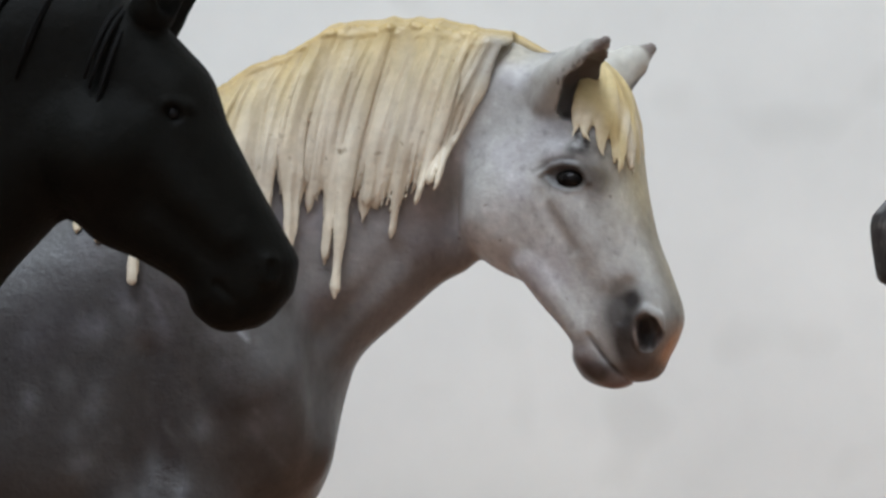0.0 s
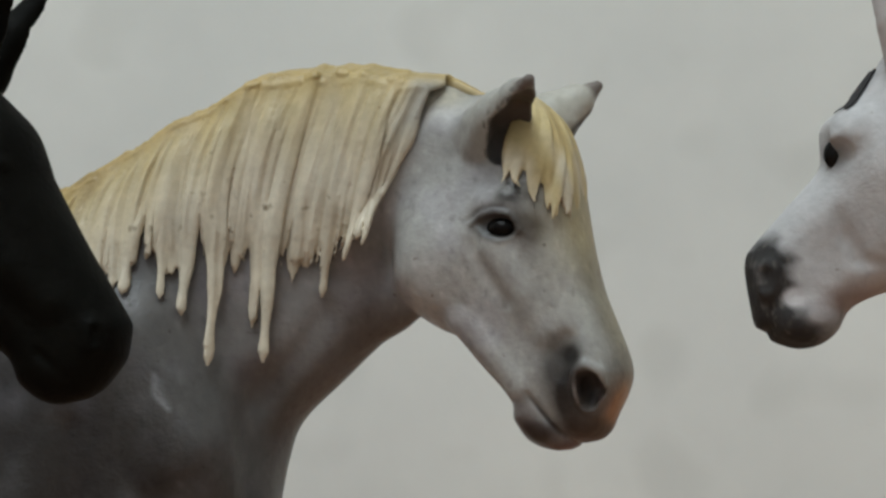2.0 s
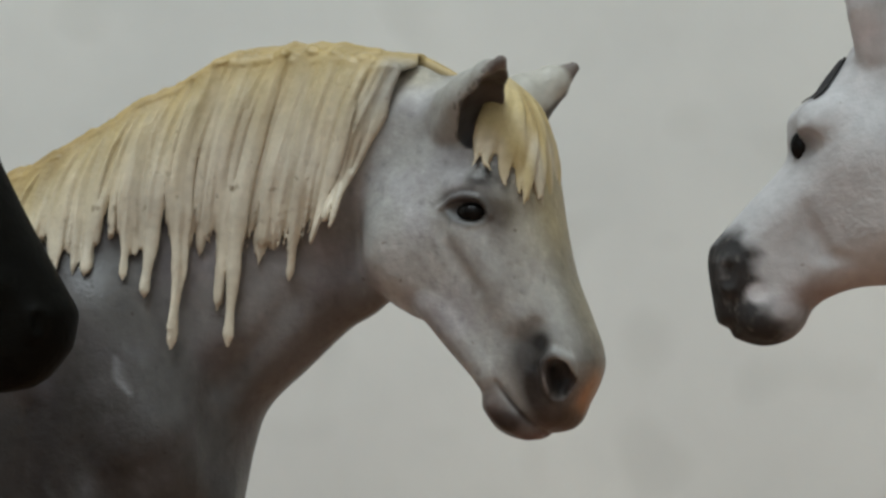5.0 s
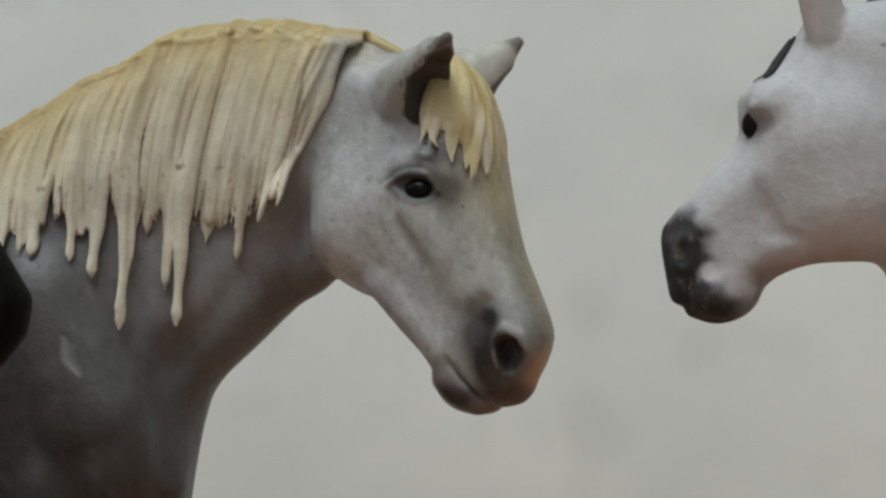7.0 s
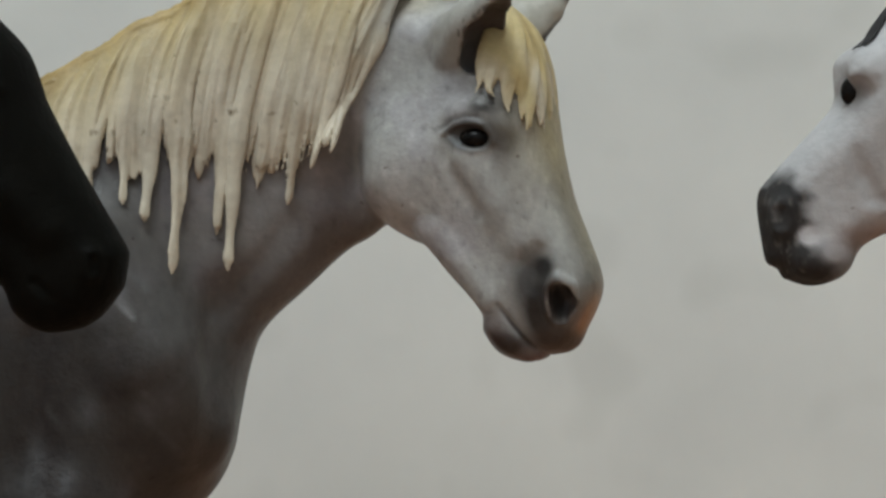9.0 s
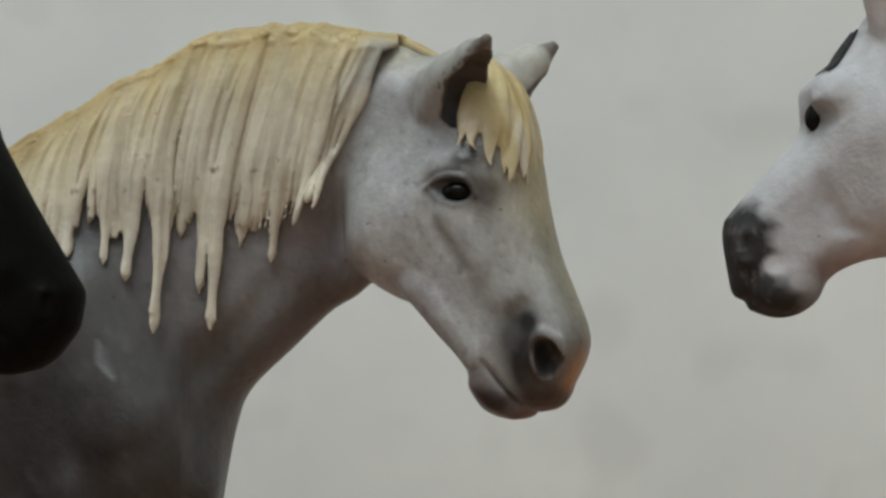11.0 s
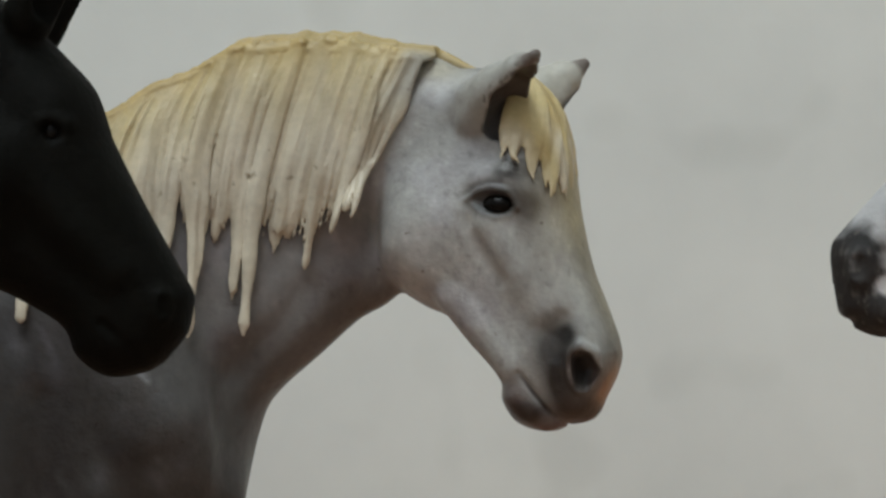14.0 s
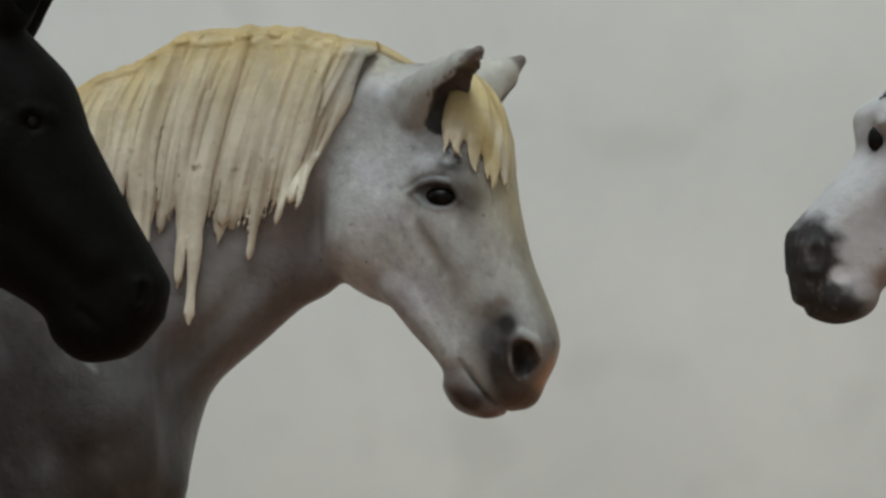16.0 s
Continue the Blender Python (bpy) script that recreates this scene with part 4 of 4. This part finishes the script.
def black_figure():
    y0 = -5.55

    def paint(p):
        c = np.broadcast_to(np.array((0.0042, 0.004, 0.003)), p.shape).copy()
        return blend(c, (0.006, 0.0058, 0.0042), 0.7 * blob(p, (-3.3, y0 - 0.5, -0.4), (0.5, 1.0, 0.8)))

    def extra(gh, gb):
        for side in (-1, 1):
            gh.chain([(-4.05, y0 + side * 0.45, -0.2), (-3.6, y0 + side * 0.42, -0.75), (-3.3, y0 + side * 0.36, -1.05)], [0.1, 0.1, 0.07], 0.2)
            gh.chain([(-4.45, y0 + side * 0.45, -0.35), (-4.4, y0 + side * 0.45, -0.4)], [0.36, 0.36], 0.3)
        gb.chain([(-13.9, y0, -2.8), (-14.6, y0, -4.2), (-14.5, y0, -6.5), (-14.2, y0, -8.0)], [0.3, 0.4, 0.45, 0.1], 0.2)

    clay, gh, gb = small_figure(
        [(-4.15, 1.0), (-3.93, 0.80), (-3.72, 0.60), (-3.50, 0.36), (-3.38, 0.06), (-3.34, -0.05), (-3.08, -0.54), (-2.78, -1.05), (-2.71, -1.17), (-2.69, -1.25), (-2.72, -1.46), (-2.75, -1.53), (-2.88, -1.70), (-2.95, -1.76),
         (-3.07, -1.82), (-3.35, -1.85), (-3.58, -1.70), (-3.70, -1.47), (-4.08, -1.25), (-4.5, -1.06), (-4.85, -0.6), (-4.8, 0.1), (-4.5, 0.7)],
        [(-4.15, 0.95), (-4.8, 1.2), (-5.8, 0.95), (-7.0, 0.0), (-8.0, -1.3), (-8.8, -2.0), (-10.5, -2.35), (-12.5, -2.15), (-13.8, -2.7), (-14.2, -3.8), (-13.6, -5.3),
         (-12.0, -5.9), (-9.5, -6.3), (-7.6, -6.2), (-6.6, -5.4), (-6.2, -4.4), (-6.0, -3.4), (-5.65, -2.2), (-5.25, -1.5), (-4.85, -1.02), (-4.4, -0.5), (-3.95, 0.3)],
        y0, 1, ((-4.1, 0.9), (-2.9, -1.75)), [0.42, 0.56, 0.48, 0.40, 0.40, 0.30],
        ([-14, -12, -9, -7, -6, -5, -4.3], [1.0, 1.4, 1.5, 1.2, 0.8, 0.58, 0.5]),
        [(-7.1, y0 - 0.7), (-7.6, y0 + 0.7), (-13.2, y0 - 0.7), (-13.5, y0 + 0.7)], [(-7.3, y0 - 0.65, -5.0), (-7.5, y0 + 0.65, -5.0), (-12.9, y0 - 0.7, -4.8), (-12.9, y0 + 0.7, -4.8)], 0.85,
        [((-3.98, y0 - 0.3, 0.88), (-3.52, y0 - 0.5, 1.72), (0.8, -0.6, 0), 0.22), ((-3.98, y0 + 0.3, 0.88), (-3.46, y0 + 0.45, 1.72), (0.8, 0.6, 0), 0.22)],
        (-3.76, -0.02, 0.50, 0.065), (-2.92, -1.3, 0.35, 0.03), [(-3.35, 0.38, -1.45), (-3.2, 0.38, -1.6), (-2.98, 0.30, -1.76)],
        ((-5.2, y0 - 0.95, -2.1), (-2.4, y0 + 0.95, 1.95)), paint, ((-15.2, y0 - 1.9, -LIFT - 0.1), (-4.2, y0 + 1.9, 1.6)), extra)
    for i in range(90):   # mane along the crest, falling to the far side and the brow
        x0 = random.uniform(-8.0, -4.05)
        z0 = np.interp(x0, [-8.0, -7.0, -5.8, -4.8, -4.15], [-1.3, 0.0, 0.95, 1.2, 0.97]) - 0.02
        s = np.linspace(0, 1, 9)
        side = random.choice((-1, 1))
        p = np.stack([x0 - 0.35 * s, y0 + side * np.sin(s * 1.6) * 0.62, z0 + 0.1 * np.sin(s * 3) - 0.9 * s ** 1.4 * random.uniform(0.6, 1.2)], 1)
        n = np.stack([0 * s, side * (0.3 + s), 1.2 - s], 1)
        clay.tube(p, n, 0.06 * (1 - 0.8 * s), 0.05 * (1 - 0.7 * s), (0.004, 0.0038, 0.0034))
    ob = clay.finish("horse_figurine", [BLACK_PAINT, DULL_EYE])
    return tagged(ob, "black plastic toy horse standing on wooden table", "toy horse")


def white_figure():
    y0 = -5.9

    def paint(p):
        c = np.broadcast_to(np.array((0.51, 0.495, 0.498)), p.shape).copy()
        m = np.clip((2.60 + 0.02 * np.sin(p[:, 2] * 31) + 0.012 * np.sin(p[:, 2] * 67 + p[:, 1] * 40) - p[:, 0] - 0.22 * (p[:, 2] + 0.9)) / 0.2 + 0.15, 0, 1) ** 1.3 * np.clip((-0.46 - p[:, 2] + 0.02 * np.sin(p[:, 0] * 50)) / 0.26, 0, 1)
        low = np.clip((-1.08 - p[:, 2] + 0.35 * (p[:, 0] - 2.5)) / 0.14, 0, 1) * np.clip((2.95 - p[:, 0]) / 0.3, 0, 1)
        rough, flake = cloud(p, 9.0, 3), cloud(p * (1, 1, 0.6), 22.0, 5)
        dark = np.clip(np.maximum(m, low) * 1.15 + 0.75 * (rough - 0.55), 0, 1) * np.clip(np.maximum(m, low) * 5, 0, 1)
        c = blend(c, (0.020, 0.018, 0.017), dark * 0.97)
        c = blend(c, (0.14, 0.125, 0.115), 0.7 * dark * np.clip((flake - 0.60) * 7, 0, 1))
        c = c * (0.93 + 0.14 * cloud(p, 4.0, 8))[:, None]
        c = blend(c, (0.50, 0.46, 0.455), 0.95 * np.clip(3.0 * blob(p, (2.53, y0 - 0.3, -1.05), (0.075, 0.6, 0.065)) - 0.3, 0, 1))
        c = blend(c, (0.45, 0.42, 0.42), 0.8 * np.clip(1.8 * blob(p, (2.72, y0 - 0.3, -1.17), (0.10, 0.6, 0.07)), 0, 1))
        # greyish highlight at the nostril, painted into the colour
        c = blend(c, (0.22, 0.21, 0.21), 0.5 * np.clip((flake - 0.35) * 4, 0, 1) * blob(p, (2.28, y0 - 0.4, -0.84), (0.05, 0.5, 0.08)))
        # warm underside of the jaw: shading put into the colour
        c = blend(c, (0.36, 0.25, 0.22), 0.45 * blob(p, (3.0, y0, -1.05), (0.3, 0.6, 0.1)))
        c = blend(c, (0.10, 0.095, 0.09), 0.8 * blob(p, (2.84, y0 - 0.38, 0.02), (0.10, 0.4, 0.13)))
        # jaw crease and lower edge: brown painted in for the shade below the jaw
        c = blend(c, (0.30, 0.21, 0.18), 0.6 * np.clip(1.3 * blob(p, (2.98, y0 - 0.2, -1.08), (0.22, 0.7, 0.10)), 0, 1))
        c = blend(c, (0.38, 0.31, 0.29), 0.55 * blob(p, (3.5, y0, -0.95), (0.6, 0.8, 0.14)))
        return blend(c, (0.55, 0.43, 0.42), 0.3 * blob(p, (3.3, y0 - 0.5, 0.85), (0.16, 0.5, 0.14)))

    def extra(gh, gb):
        for side in (-1, 0.7):
            gh.chain([(3.55, y0 + side * 0.28, -0.45), (3.45, y0 + side * 0.3, -0.1)], [0.36, 0.36], 0.3)
            gh.chain([(3.02, y0 + side * 0.33, 0.25), (2.94, y0 + side * 0.29, 0.25)], [0.08, 0.07], 0.2)
            ride(gh, [(2.84, y0 + side * 0.5, -0.42), (2.90, y0 + side * 0.5, -0.62), (2.98, y0 + side * 0.5, -0.80), (3.14, y0 + side * 0.5, -0.90)], [0.01, 0.045, 0.05, 0.02], 0.07, lift=0.008, cut=True)
            gh.chain([(2.55, y0 + side * 0.26, -1.22), (2.7, y0 + side * 0.2, -1.22)], [0.14, 0.14], 0.12)
        gb.chain([(12.3, y0, -2.8), (13.0, y0, -4.2), (12.9, y0, -6.5), (12.6, y0, -8.0)], [0.3, 0.4, 0.45, 0.1], 0.2)

    clay, gh, gb = small_figure(
        [(3.3, 0.85), (3.18, 0.70), (2.97, 0.45), (2.80, 0.30), (2.77, 0.13), (2.75, -0.06), (2.50, -0.35), (2.23, -0.66), (2.19, -0.74), (2.185, -0.86), (2.225, -1.12), (2.26, -1.26), (2.35, -1.315), (2.38, -1.37),
         (2.57, -1.43), (2.74, -1.40), (2.88, -1.30), (2.97, -1.14), (3.16, -1.03), (3.46, -0.96), (3.85, -0.92), (4.1, -0.6), (4.15, 0.1), (3.9, 0.7), (3.6, 0.92)],
        [(3.45, 0.8), (3.9, 1.0), (4.7, 0.85), (5.6, 0.05), (6.5, -1.2), (7.4, -2.0), (9.0, -2.3), (11.0, -2.1), (12.2, -2.6), (12.6, -3.8), (12.0, -5.2), (10.5, -5.9),
         (8.5, -6.3), (6.3, -6.2), (5.2, -5.4), (4.85, -4.2), (4.7, -3.2), (4.4, -2.3), (4.02, -1.4), (3.78, -0.9), (3.6, -0.4), (3.4, 0.3)],
        y0, -1, ((3.45, 0.8), (2.4, -1.35)), [0.34, 0.46, 0.40, 0.33, 0.33, 0.26],
        ([-13, -11, -8.5, -6, -5, -4.2, -3.6], [1.0, 1.4, 1.5, 1.1, 0.75, 0.5, 0.42]),
        [(5.6, y0 - 0.7), (6.1, y0 + 0.7), (11.6, y0 - 0.7), (11.9, y0 + 0.7)], [(5.8, y0 - 0.65, -5.0), (6.0, y0 + 0.65, -5.0), (11.2, y0 - 0.7, -4.8), (11.2, y0 + 0.7, -4.8)], 0.85,
        [((3.40, y0 - 0.24, 0.75), (3.09, y0 - 0.40, 1.62), (-0.7, 0.7, 0), 0.19), ((3.50, y0 + 0.22, 0.78), (3.28, y0 + 0.35, 1.45), (-0.7, 0.7, 0), 0.17)],
        (2.865, 0.04, 0.40, 0.118), (2.33, -0.9, 0.28, 0.05), [(2.66, 0.30, -1.19), (2.52, 0.30, -1.26), (2.40, 0.22, -1.32), (2.33, 0.1, -1.34), (2.30, 0.0, -1.34)],
        ((1.95, y0 - 0.8, -1.6), (4.3, y0 + 0.8, 1.75)), paint, ((3.3, y0 - 1.9, -LIFT - 0.1), (13.6, y0 + 1.9, 1.4)), extra, tuck=0.7)
    dark = (0.035, 0.033, 0.034)
    for i in range(80):
        x0 = random.uniform(3.75, 7.2)
        z0 = np.interp(x0, [3.5, 3.9, 4.7, 5.6, 6.5, 7.4], [0.86, 1.0, 0.85, 0.05, -1.2, -2.0])
        s = np.linspace(0, 1, 9)
        side = random.choice((-0.3, 1))
        p = np.stack([x0 + 0.3 * s, y0 + side * np.sin(s * 1.6) * 0.55, z0 + 0.12 * np.sin(s * 3) - (0.8 if side > 0 else 0.15) * s ** 1.4], 1)
        n = np.stack([0 * s, side * (0.3 + s), 1.2 - s], 1)
        clay.tube(p, n, 0.06 * (1 - 0.8 * s), 0.05 * (1 - 0.7 * s), dark)
    for i in range(9):    # forelock laid down the brow
        s = np.linspace(0, 1, 12)
        o = 0.02 * i
        far = random.uniform(0.55, 0.85)
        p = np.stack([3.13 - 0.24 * s * far + 0.02 * (i % 3 - 1) + 0.03 * np.sin(s * 4 + i), y0 - 0.10 - 0.24 * s * far + 0.03 * (i % 4), 0.68 - 0.50 * s * far + o * 0.2], 1)
        for _ in range(6):
            p = p - gh.normal(p) * (gh.sample(p) - 0.015)[:, None] * 0.9
        clay.tube(p, gh.normal(p), 0.022 * np.interp(s, [0, 0.3, 0.7, 1], [0.5, 1.2, 1.1, 0.3]), 0.012 * np.interp(s, [0, 0.5, 1], [1, 1, 0.3]), dark)
    ob = clay.finish("horse_figurine", [WHITE_PAINT, EYE])
    return tagged(ob, "white plastic toy horse with black muzzle on wooden table", "toy horse")


def table():
    top = new("table", None)
    tagged(top, "plain brown wooden table standing against the wall", "table")
    def piece(name, boxes, bevel):
        bm = bmesh.new()
        for b in boxes:
            box_mesh(bm, *b)
        bmesh.ops.recalc_face_normals(bm, faces=bm.faces)
        bmesh.ops.bevel(bm, geom=bm.edges[:], offset=bevel, segments=2, affect="EDGES")
        me = bpy.data.meshes.new(name)
        bm.to_mesh(me)
        bm.free()
        me.materials.append(WOOD)
        ob = new(name, me)
        ob.parent = top
    piece("tabletop", [(-0.6, -0.45, -0.03, 0.6, 0.137, 0.0)], 0.003)
    for x in (-0.56, 0.51):
        for y in (-0.42, 0.06):
            piece("leg", [(x, y, -0.75, x + 0.05, y + 0.05, -0.03)], 0.003)
    return top


table()
for made in (grey_figure(), black_figure(), white_figure()):
    tagged(made, group="toy horses on the table")
